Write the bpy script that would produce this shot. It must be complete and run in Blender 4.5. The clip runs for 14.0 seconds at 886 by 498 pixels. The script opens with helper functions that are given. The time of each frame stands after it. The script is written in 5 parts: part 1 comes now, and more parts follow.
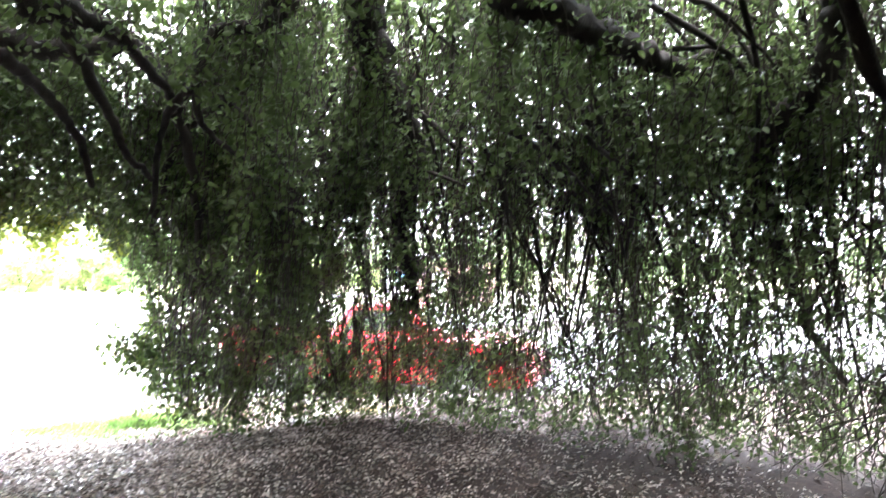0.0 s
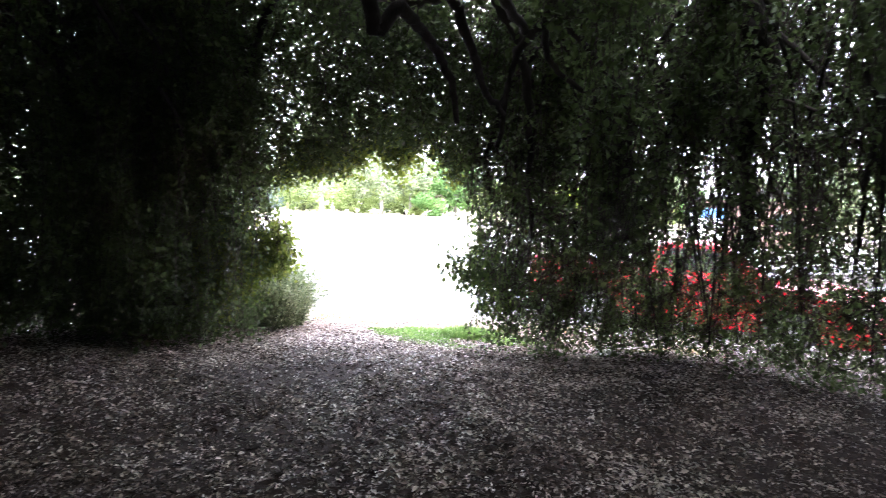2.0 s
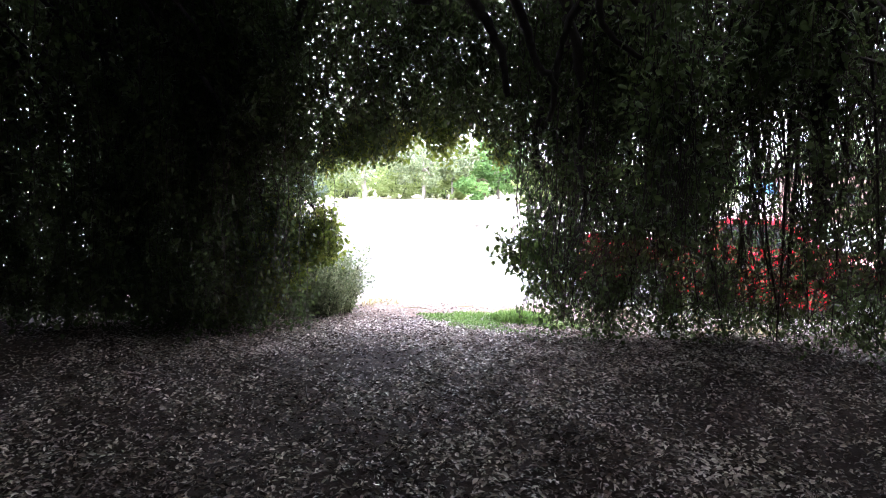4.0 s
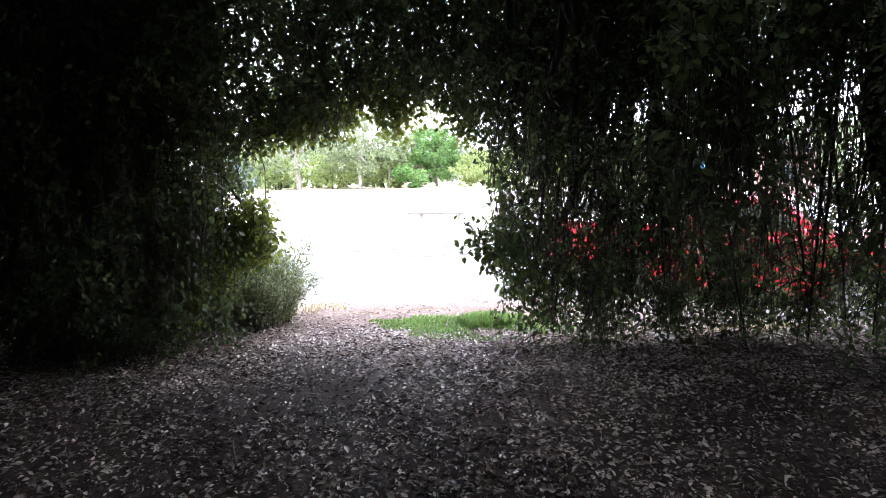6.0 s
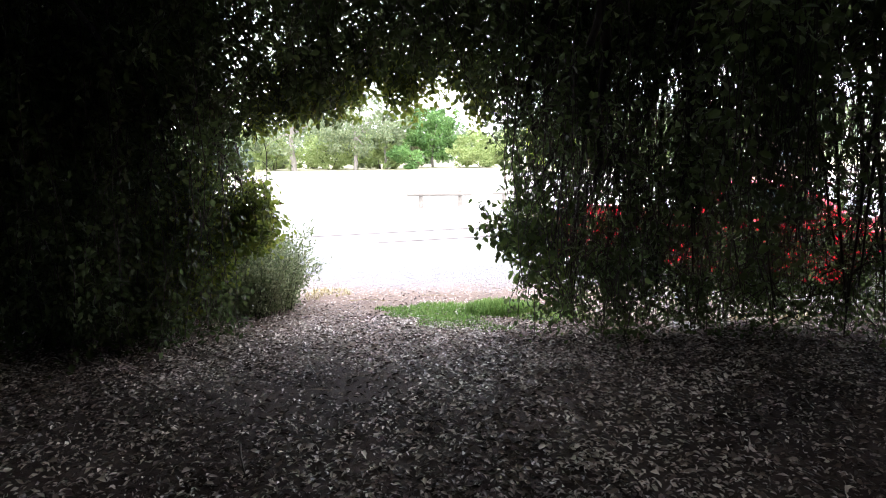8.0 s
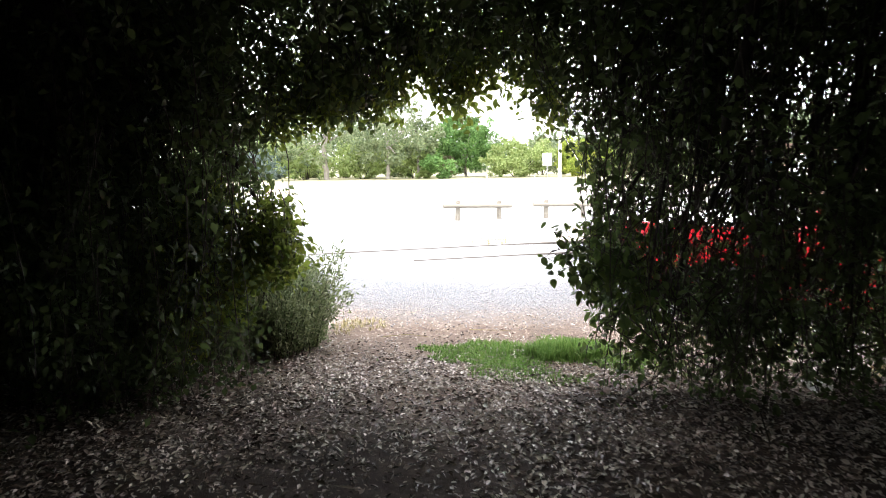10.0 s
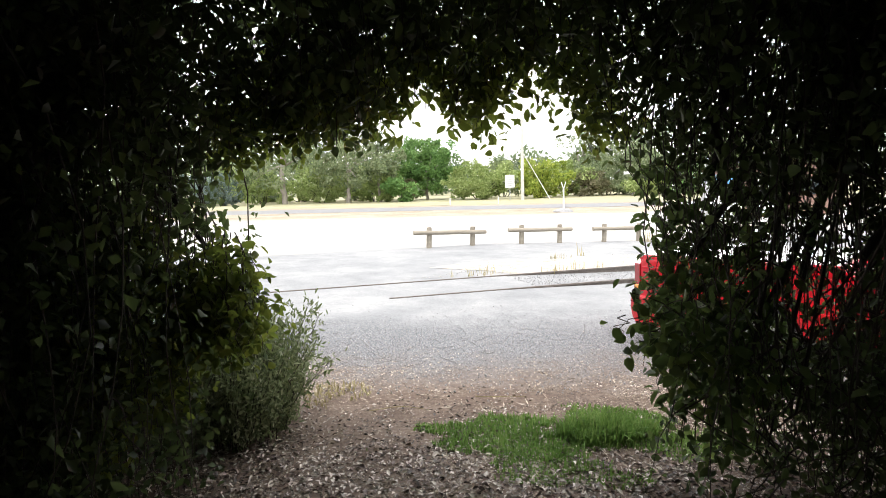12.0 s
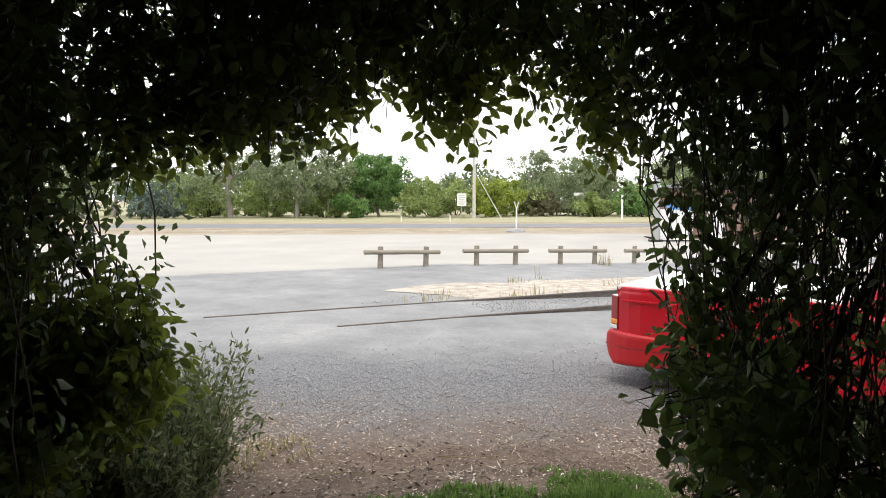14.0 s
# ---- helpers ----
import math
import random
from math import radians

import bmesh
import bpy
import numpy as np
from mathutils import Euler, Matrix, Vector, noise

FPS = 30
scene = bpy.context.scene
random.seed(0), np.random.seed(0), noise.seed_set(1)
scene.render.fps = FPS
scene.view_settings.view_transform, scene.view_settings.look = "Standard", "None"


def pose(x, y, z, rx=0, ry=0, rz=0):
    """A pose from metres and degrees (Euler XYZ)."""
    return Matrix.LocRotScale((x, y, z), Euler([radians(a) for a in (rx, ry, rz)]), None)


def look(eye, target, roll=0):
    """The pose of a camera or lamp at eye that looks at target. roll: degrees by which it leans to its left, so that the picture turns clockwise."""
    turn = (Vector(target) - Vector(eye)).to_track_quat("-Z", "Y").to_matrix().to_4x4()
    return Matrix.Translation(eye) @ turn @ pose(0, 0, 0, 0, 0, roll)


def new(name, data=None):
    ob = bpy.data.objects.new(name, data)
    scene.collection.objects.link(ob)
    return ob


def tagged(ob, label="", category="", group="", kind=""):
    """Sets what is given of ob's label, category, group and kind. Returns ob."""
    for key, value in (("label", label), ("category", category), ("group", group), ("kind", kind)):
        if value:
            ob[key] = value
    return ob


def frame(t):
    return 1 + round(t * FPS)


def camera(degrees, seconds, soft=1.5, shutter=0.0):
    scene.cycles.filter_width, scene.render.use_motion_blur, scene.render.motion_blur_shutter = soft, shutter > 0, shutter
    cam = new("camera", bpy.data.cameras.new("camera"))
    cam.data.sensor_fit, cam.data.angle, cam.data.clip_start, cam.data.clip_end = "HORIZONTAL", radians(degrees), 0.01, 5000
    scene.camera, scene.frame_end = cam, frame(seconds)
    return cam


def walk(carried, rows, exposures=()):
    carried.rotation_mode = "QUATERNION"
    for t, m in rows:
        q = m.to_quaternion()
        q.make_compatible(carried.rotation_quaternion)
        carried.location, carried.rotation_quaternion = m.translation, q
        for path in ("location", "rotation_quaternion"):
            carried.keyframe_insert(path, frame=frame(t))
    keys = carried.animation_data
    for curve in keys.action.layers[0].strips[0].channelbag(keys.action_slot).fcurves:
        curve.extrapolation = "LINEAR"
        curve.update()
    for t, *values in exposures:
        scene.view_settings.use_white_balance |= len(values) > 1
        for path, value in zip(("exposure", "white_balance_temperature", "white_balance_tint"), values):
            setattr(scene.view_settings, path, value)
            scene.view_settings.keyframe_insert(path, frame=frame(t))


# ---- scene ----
cam = camera(68.0, 14.0, soft=0.7, shutter=0.35)
METRES, EYE, TILT, LEAN, TURN = 6.024, 1.5, -2.23, -2.08, -20.0
ROWS = [
    (0.0, 0.0, 0.0, 0.0, 0.18, 4.33, 2.32),
    (0.5, -0.0113, -0.003, -0.0003, 4.88, -0.13, 1.93),
    (1.0, -0.0271, -0.0072, 0.0016, 11.31, -2.03, 1.31),
    (1.5, -0.0429, -0.0139, 0.0023, 18.02, -0.78, -0.39),
    (2.0, -0.0539, -0.0183, 0.0023, 24.98, -1.32, -1.16),
    (2.5, -0.0581, -0.0185, 0.0018, 28.99, -1.66, -0.57),
    (3.0, -0.0571, -0.0178, 0.0017, 29.74, -1.89, 0.02),
    (5.5, -0.1753, 0.1338, -0.003, 24.52, -3.63, 1.89),
    (6.0, -0.2159, 0.1894, 0.0005, 23.16, -3.85, 2.17),
    (6.5, -0.2343, 0.2066, 0.0021, 22.67, -5.53, 1.92),
    (7.0, -0.2391, 0.2095, 0.0046, 22.64, -5.54, 1.91),
    (7.5, -0.2482, 0.2118, 0.0028, 22.56, -5.52, 1.87),
    (10.0, -0.38, 0.4083, 0.017, 25.43, -4.61, 1.78),
    (10.5, -0.4242, 0.4578, 0.0274, 25.5, -3.7, 0.47),
    (11.0, -0.4698, 0.4982, 0.0322, 23.61, -2.65, 1.82),
    (11.5, -0.5055, 0.5542, 0.036, 22.0, -2.97, 2.37),
    (12.0, -0.5295, 0.5925, 0.0398, 21.86, -2.82, 2.43),
    (12.5, -0.5548, 0.6331, 0.0453, 19.37, -1.98, 1.34),
    (13.0, -0.5735, 0.6793, 0.0453, 17.41, -1.38, 0.99),
    (13.5, -0.5864, 0.7226, 0.0486, 17.54, -1.47, 1.0),
    (14.0, -0.5969, 0.7285, 0.0516, 17.5, -1.47, 1.31),
]
EXPOSURES = [(0.0, 5.45, 6000, 17), (0.6, 5.05, 6050, 18), (1.2, 4.6, 5900, 20), (2.0, 4.0, 5800, 23), (3.0, 3.65, 5750, 25), (5.5, 3.15, 5750, 24), (7.5, 2.85, 5900, 21), (10.0, 2.35, 6400, 13), (12.0, 1.55, 6600, 11), (14.0, 0.92, 6650, 11)]
walk(cam, [(t, pose(0, 0, EYE, TILT, LEAN, TURN) @ pose(METRES * x, METRES * y, METRES * z, 90 + pitch, roll, yaw)) for t, x, y, z, yaw, pitch, roll in ROWS], EXPOSURES)

# ---- world: an overcast sky with a weak, wide sun ----
world = bpy.data.worlds.new("overcast_sky")
scene.world = world
world.use_nodes = True
wn, wl = world.node_tree.nodes, world.node_tree.links
sky = wn.new("ShaderNodeTexSky")
sky.sky_type = "NISHITA"
sky.sun_disc = False
sky.sun_elevation, sky.sun_rotation = radians(68), radians(200)
cloud = wn.new("ShaderNodeMix")
cloud.data_type = "RGBA"
cloud.inputs[0].default_value = 0.88
cloud.inputs[7].default_value = (9.4, 9.5, 9.7, 1)
wl.new(sky.outputs[0], cloud.inputs[6])
wl.new(cloud.outputs[2], wn["Background"].inputs[0])
wn["Background"].inputs[1].default_value = 0.1
sun = new("sun", bpy.data.lights.new("sun", "SUN"))
sun.data.energy, sun.data.angle, sun.data.color = 1.2, radians(30), (1, 0.96, 0.9)
sun.matrix_world = look((0, 0, 30), (3, 8, 30 - 21))


# ---- materials ----
def nodes_of(name):
    m = bpy.data.materials.new(name)
    m.use_nodes = True
    nt = m.node_tree
    return m, nt, nt.nodes["Principled BSDF"], nt.nodes["Material Output"]


def ramp_node(nt, stops):
    r = nt.nodes.new("ShaderNodeValToRGB")
    while len(r.color_ramp.elements) < len(stops):
        r.color_ramp.elements.new(0.5)
    for e, (p, c) in zip(r.color_ramp.elements, stops):
        e.position, e.color = p, (*c, 1)
    return r


def noise_node(nt, scale, detail=4, rough=0.6, vec=None):
    n = nt.nodes.new("ShaderNodeTexNoise")
    n.inputs["Scale"].default_value, n.inputs["Detail"].default_value, n.inputs["Roughness"].default_value = scale, detail, rough
    if vec is not None:
        nt.links.new(vec, n.inputs["Vector"])
    return n


def mix_node(nt, fac, a, b, blend="MIX"):
    m = nt.nodes.new("ShaderNodeMix")
    m.data_type, m.blend_type = "RGBA", blend
    for sock, v in ((m.inputs[0], fac), (m.inputs[6], a), (m.inputs[7], b)):
        if isinstance(v, (int, float)):
            sock.default_value = v
        elif isinstance(v, tuple):
            sock.default_value = (*v, 1)
        else:
            nt.links.new(v, sock)
    return m.outputs[2]


def bump_node(nt, height, strength, dist, bsdf):
    b = nt.nodes.new("ShaderNodeBump")
    b.inputs["Strength"].default_value, b.inputs["Distance"].default_value = strength, dist
    nt.links.new(height, b.inputs["Height"])
    nt.links.new(b.outputs[0], bsdf.inputs["Normal"])


def leaf_material(name, stops, translucent=0.4, rough=0.45, big=0.6, through_leaf=(0.17, 0.23, 0.065)):
    """Foliage: colour by leaf and by patch, with light let through."""
    m, nt, bs, out = nodes_of(name)
    geo = nt.nodes.new("ShaderNodeNewGeometry")
    n = noise_node(nt, big, 3, 0.6, geo.outputs["Position"])
    add = nt.nodes.new("ShaderNodeMath")
    add.operation = "MULTIPLY_ADD"
    nt.links.new(n.outputs[0], add.inputs[0])
    add.inputs[1].default_value = 0.9
    half = nt.nodes.new("ShaderNodeMath")
    half.operation = "MULTIPLY_ADD"
    nt.links.new(geo.outputs["Random Per Island"], half.inputs[0])
    half.inputs[1].default_value, half.inputs[2].default_value = 0.65, -0.28
    nt.links.new(half.outputs[0], add.inputs[2])
    r = ramp_node(nt, stops)
    nt.links.new(add.outputs[0], r.inputs[0])
    nt.links.new(r.outputs[0], bs.inputs["Base Color"])
    bs.inputs["Roughness"].default_value = rough
    bs.inputs["Specular IOR Level"].default_value = 0.4 if translucent < 0.1 else 0.2
    tr = nt.nodes.new("ShaderNodeBsdfTranslucent")
    warm = mix_node(nt, 0.5, r.outputs[0], through_leaf)
    nt.links.new(warm, tr.inputs[0])
    mx = nt.nodes.new("ShaderNodeMixShader")
    mx.inputs[0].default_value = translucent
    nt.links.new(bs.outputs[0], mx.inputs[1])
    nt.links.new(tr.outputs[0], mx.inputs[2])
    nt.links.new(mx.outputs[0], out.inputs[0])
    return m


def plain(name, stops, scale=8.0, rough=0.7, metal=0.0, bump=0.2, dist=0.01, detail=6, stretch=(1, 1, 1), coat=0.0, fine=6.0):
    """A surface with variation at two scales and fine relief, in object space."""
    m, nt, bs, out = nodes_of(name)
    tc = nt.nodes.new("ShaderNodeTexCoord")
    mp = nt.nodes.new("ShaderNodeMapping")
    mp.inputs["Scale"].default_value = stretch
    nt.links.new(tc.outputs["Object"], mp.inputs[0])
    a = noise_node(nt, scale, detail, 0.65, mp.outputs[0])
    b = noise_node(nt, scale * fine, 4, 0.7, mp.outputs[0])
    f = mix_node(nt, 0.4, a.outputs[0], b.outputs[0])
    r = ramp_node(nt, stops)
    nt.links.new(f, r.inputs[0])
    nt.links.new(r.outputs[0], bs.inputs["Base Color"])
    bs.inputs["Roughness"].default_value, bs.inputs["Metallic"].default_value = rough, metal
    bs.inputs["Coat Weight"].default_value = coat
    if bump:
        bump_node(nt, f, bump, dist, bs)
    return m


M_LEAF = leaf_material("weeping_leaf", [(0.2, (0.036, 0.05, 0.028)), (0.5, (0.066, 0.096, 0.044)), (0.75, (0.1, 0.145, 0.06)), (0.95, (0.15, 0.19, 0.08))], 0.45, 0.4)
# sky glow on the rim leaves is put into this brighter, yellower colour
M_VINE_LIT = leaf_material("skylit_broad_leaf", [(0.2, (0.05, 0.09, 0.022)), (0.5, (0.13, 0.185, 0.04)), (0.85, (0.3, 0.35, 0.075))], 0.55, 0.4, 1.5, (0.26, 0.31, 0.05))
# dark green copy of the broad leaf, without the painted glow
M_VINE_DARK = leaf_material("dark_broad_leaf", [(0.2, (0.025, 0.052, 0.02)), (0.5, (0.05, 0.095, 0.028)), (0.85, (0.14, 0.19, 0.045))], 0.42, 0.45, 1.5)
M_OLIVE = leaf_material("olive_leaf", [(0.2, (0.12, 0.15, 0.08)), (0.55, (0.25, 0.29, 0.16)), (0.9, (0.44, 0.46, 0.3))], 0.4, 0.38, 2.0)
M_BLADE = leaf_material("grass_blade", [(0.2, (0.1, 0.2, 0.04)), (0.6, (0.19, 0.36, 0.08)), (0.95, (0.36, 0.48, 0.16))], 0.55, 0.45, 3.0)
M_STRAW = leaf_material("straw_blade", [(0.2, (0.28, 0.22, 0.1)), (0.6, (0.42, 0.35, 0.19)), (0.95, (0.55, 0.48, 0.3))], 0.3, 0.7, 3.0)
M_LITTER = leaf_material("fallen_leaf", [(0.14, (0.045, 0.032, 0.026)), (0.38, (0.14, 0.1, 0.083)), (0.57, (0.38, 0.305, 0.255)), (0.73, (0.82, 0.75, 0.67))], 0.04, 0.36, 1.3)
M_MULCH = leaf_material("mulch_chip", [(0.15, (0.07, 0.05, 0.038)), (0.4, (0.24, 0.18, 0.135)), (0.6, (0.5, 0.41, 0.32)), (0.85, (0.74, 0.65, 0.53))], 0.05, 0.7, 1.0)
M_BARK = plain("bark", [(0.3, (0.014, 0.011, 0.009)), (0.55, (0.032, 0.026, 0.021)), (0.75, (0.062, 0.052, 0.043))], 9, 0.9, 0, 0.8, 0.03, stretch=(1, 1, 0.35))
M_TWIG = plain("twig", [(0.3, (0.024, 0.018, 0.013)), (0.7, (0.06, 0.047, 0.033))], 20, 0.85, 0, 0)
M_GUM = plain("gum_bark", [(0.3, (0.16, 0.14, 0.12)), (0.6, (0.32, 0.29, 0.25)), (0.8, (0.45, 0.42, 0.37))], 2, 0.85, 0, 0.4, 0.05, stretch=(1, 1, 0.3))
M_TIMBER = plain("weathered_pine", [(0.3, (0.16, 0.14, 0.11)), (0.55, (0.28, 0.25, 0.2)), (0.8, (0.4, 0.37, 0.31))], 3, 0.85, 0, 0.4, 0.01, stretch=(0.25, 4, 4))
M_RED = plain("red_paint", [(0.3, (0.44, 0.003, 0.012)), (0.7, (0.52, 0.005, 0.017))], 1.2, 0.35, 0, 0, coat=0.25)
M_REDTRIM = plain("red_plastic", [(0.3, (0.4, 0.007, 0.012)), (0.7, (0.47, 0.011, 0.016))], 3, 0.35, 0, 0)
M_TONNEAU = plain("white_vinyl", [(0.3, (0.68, 0.68, 0.66)), (0.7, (0.8, 0.8, 0.78))], 2, 0.5, 0, 0.1)
M_RUBBER = plain("rubber", [(0.3, (0.012, 0.012, 0.012)), (0.7, (0.03, 0.03, 0.03))], 12, 0.8, 0, 0.2)
M_ALLOY = plain("alloy", [(0.3, (0.5, 0.5, 0.5)), (0.7, (0.65, 0.65, 0.65))], 6, 0.35, 1, 0)
M_TRIM = plain("black_trim", [(0.3, (0.012, 0.012, 0.013)), (0.7, (0.025, 0.025, 0.026))], 9, 0.5, 0, 0)
M_LENS_R = plain("red_lens", [(0.3, (0.22, 0.005, 0.008)), (0.7, (0.28, 0.008, 0.01))], 30, 0.12, 0, 0, coat=1)
M_LENS_A = plain("amber_lens", [(0.3, (0.75, 0.24, 0.02)), (0.7, (0.85, 0.3, 0.03))], 30, 0.12, 0, 0, coat=1)
M_LENS_W = plain("clear_lens", [(0.3, (0.7, 0.7, 0.7)), (0.7, (0.8, 0.8, 0.8))], 30, 0.12, 0, 0, coat=1)
M_STEEL = plain("rail_steel", [(0.3, (0.09, 0.072, 0.06)), (0.55, (0.16, 0.14, 0.125)), (0.8, (0.28, 0.26, 0.25))], 6, 0.6, 0.4, 0.2)
M_WHITE = plain("white_paint", [(0.25, (0.6, 0.6, 0.57)), (0.6, (0.76, 0.76, 0.74)), (0.85, (0.82, 0.82, 0.8))], 4, 0.5, 0, 0.05)
M_GALV = plain("galvanised_steel", [(0.3, (0.34, 0.35, 0.35)), (0.7, (0.5, 0.51, 0.51))], 5, 0.5, 0.6, 0)
M_POLE = plain("grey_pole", [(0.3, (0.42, 0.4, 0.37)), (0.7, (0.6, 0.58, 0.54))], 2, 0.8, 0, 0.2)
M_BLUE = plain("blue_paint", [(0.3, (0.08, 0.25, 0.55)), (0.7, (0.12, 0.33, 0.65))], 4, 0.5, 0, 0)
M_BROWN = plain("brown_boards", [(0.3, (0.16, 0.09, 0.07)), (0.7, (0.27, 0.17, 0.13))], 3, 0.75, 0, 0.3, stretch=(1, 1, 6))
M_PAPER = plain("paper", [(0.3, (0.75, 0.75, 0.74)), (0.7, (0.85, 0.85, 0.84))], 20, 0.7, 0, 0.1)
M_STONE = plain("grey_stone", [(0.32, (0.12, 0.12, 0.125)), (0.5, (0.26, 0.26, 0.262)), (0.66, (0.52, 0.51, 0.5))], 26, 0.85, 0, 0.3, fine=3.0)

M_GLASS, _nt, _bs, _out = nodes_of("tinted_glass")
_bs.inputs["Base Color"].default_value = (0.05, 0.07, 0.07, 1)
_bs.inputs["Roughness"].default_value = 0.04
_bs.inputs["Transmission Weight"].default_value = 0.6


def ground_material():
    """Near-black soil under the tree, paler brown towards the way out, coarse gravel at its edge, worn asphalt beyond,
    dry grass far off; borders broken by noise.
    """
    m, nt, bs, out = nodes_of("ground_cover")
    geo = nt.nodes.new("ShaderNodeNewGeometry")
    pos = geo.outputs["Position"]
    sep = nt.nodes.new("ShaderNodeSeparateXYZ")
    nt.links.new(pos, sep.inputs[0])
    n_big = noise_node(nt, 0.35, 4, 0.6, pos)
    n_mid = noise_node(nt, 2.2, 5, 0.65, pos)
    n_fine = noise_node(nt, 26, 4, 0.7, pos)
    stones = nt.nodes.new("ShaderNodeTexVoronoi")
    stones.inputs["Scale"].default_value = 130
    nt.links.new(pos, stones.inputs["Vector"])

    def math_node(op, a, b, c=None):
        k = nt.nodes.new("ShaderNodeMath")
        k.operation = op
        for sock, v in zip(k.inputs, (a, b, c)):
            if v is None:
                continue
            if isinstance(v, (int, float)):
                sock.default_value = v
            else:
                nt.links.new(v, sock)
        return k.outputs[0]

    def step(value, lo, hi):
        k = nt.nodes.new("ShaderNodeMapRange")
        k.interpolation_type = "SMOOTHSTEP"
        nt.links.new(value, k.inputs[0])
        k.inputs[1].default_value, k.inputs[2].default_value = lo, hi
        return k.outputs[0]

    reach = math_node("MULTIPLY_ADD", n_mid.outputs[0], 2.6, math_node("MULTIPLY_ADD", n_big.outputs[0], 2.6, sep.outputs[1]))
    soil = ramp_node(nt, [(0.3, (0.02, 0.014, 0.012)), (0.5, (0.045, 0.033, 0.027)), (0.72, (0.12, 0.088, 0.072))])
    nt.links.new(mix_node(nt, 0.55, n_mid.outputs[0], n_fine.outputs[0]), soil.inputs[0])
    gravel = ramp_node(nt, [(0.0, (0.045, 0.047, 0.053)), (0.5, (0.13, 0.135, 0.145)), (1.0, (0.4, 0.395, 0.39))])
    nt.links.new(stones.outputs["Color"], gravel.inputs[0])
    tar = ramp_node(nt, [(0.34, (0.17, 0.175, 0.18)), (0.5, (0.26, 0.265, 0.268)), (0.66, (0.4, 0.395, 0.385))])
    n_patch = noise_node(nt, 0.9, 6, 0.7, pos)
    nt.links.new(mix_node(nt, 0.3, mix_node(nt, 0.6, n_big.outputs[0], n_patch.outputs[0]), n_fine.outputs[0]), tar.inputs[0])
    dry = ramp_node(nt, [(0.3, (0.2, 0.165, 0.12)), (0.5, (0.31, 0.265, 0.2)), (0.7, (0.43, 0.39, 0.32))])
    nt.links.new(mix_node(nt, 0.5, n_big.outputs[0], n_mid.outputs[0]), dry.inputs[0])
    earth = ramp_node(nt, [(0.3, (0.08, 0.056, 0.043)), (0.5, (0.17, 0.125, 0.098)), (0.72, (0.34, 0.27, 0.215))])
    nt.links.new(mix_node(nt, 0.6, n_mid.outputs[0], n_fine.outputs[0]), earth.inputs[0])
    # near-black ground pales to brown with rising y, soonest around x = -1.9
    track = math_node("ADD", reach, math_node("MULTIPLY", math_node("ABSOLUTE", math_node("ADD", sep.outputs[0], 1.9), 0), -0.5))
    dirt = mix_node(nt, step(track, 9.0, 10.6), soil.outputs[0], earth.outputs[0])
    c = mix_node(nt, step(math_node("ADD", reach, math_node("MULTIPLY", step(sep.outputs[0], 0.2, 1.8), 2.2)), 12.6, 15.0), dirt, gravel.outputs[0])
    c = mix_node(nt, math_node("MULTIPLY", step(reach, 15.2, 17.6), 0.9), c, tar.outputs[0])
    c = mix_node(nt, step(math_node("MULTIPLY_ADD", n_big.outputs[0], 6.0, sep.outputs[1]), 47, 49), c, dry.outputs[0])
    beyond = math_node("ADD", math_node("MULTIPLY", math_node("SUBTRACT", sep.outputs[0], -2.24), -0.36), math_node("MULTIPLY", math_node("SUBTRACT", sep.outputs[1], 24.9), 0.933))
    slope = math_node("MAXIMUM", beyond, math_node("SUBTRACT", sep.outputs[1], 30.0))
    pale = ramp_node(nt, [(0.3, (0.33, 0.32, 0.295)), (0.55, (0.41, 0.4, 0.37)), (0.8, (0.5, 0.48, 0.45))])
    nt.links.new(mix_node(nt, 0.5, n_big.outputs[0], n_fine.outputs[0]), pale.inputs[0])
    flat = math_node("MINIMUM", slope, math_node("SUBTRACT", sep.outputs[1], 22.6))
    c = mix_node(nt, math_node("MULTIPLY", step(math_node("MULTIPLY_ADD", n_mid.outputs[0], 0.9, flat), 0.5, 1.2), 0.95), c, pale.outputs[0])
    c = mix_node(nt, step(math_node("MULTIPLY_ADD", n_big.outputs[0], 9.0, sep.outputs[1]), 47.5, 50), c, dry.outputs[0])
    nt.links.new(c, bs.inputs["Base Color"])
    bs.inputs["Roughness"].default_value, bs.inputs["Specular IOR Level"].default_value = 0.95, 0.15
    bump_node(nt, mix_node(nt, 0.6, n_fine.outputs[0], stones.outputs["Distance"]), 0.35, 0.012, bs)
    return m


M_GROUND = ground_material()
M_TAR = plain("road_asphalt", [(0.3, (0.15, 0.15, 0.155)), (0.7, (0.22, 0.22, 0.22))], 0.8, 0.85, 0, 0.2)
M_PALE = plain("pale_gravel", [(0.3, (0.32, 0.31, 0.285)), (0.55, (0.41, 0.4, 0.37)), (0.8, (0.5, 0.48, 0.45))], 0.6, 0.9, 0, 0.4, 0.02, fine=40)
M_STRAWBED = plain("straw_ground", [(0.34, (0.22, 0.185, 0.155)), (0.5, (0.4, 0.355, 0.3)), (0.66, (0.6, 0.56, 0.5))], 3.5, 0.95, 0, 0.5, 0.02, fine=20)
M_LAWN = plain("mown_grass", [(0.3, (0.22, 0.22, 0.12)), (0.55, (0.33, 0.31, 0.19)), (0.8, (0.42, 0.38, 0.27))], 0.25, 0.95, 0, 0.4, 0.05, fine=30)


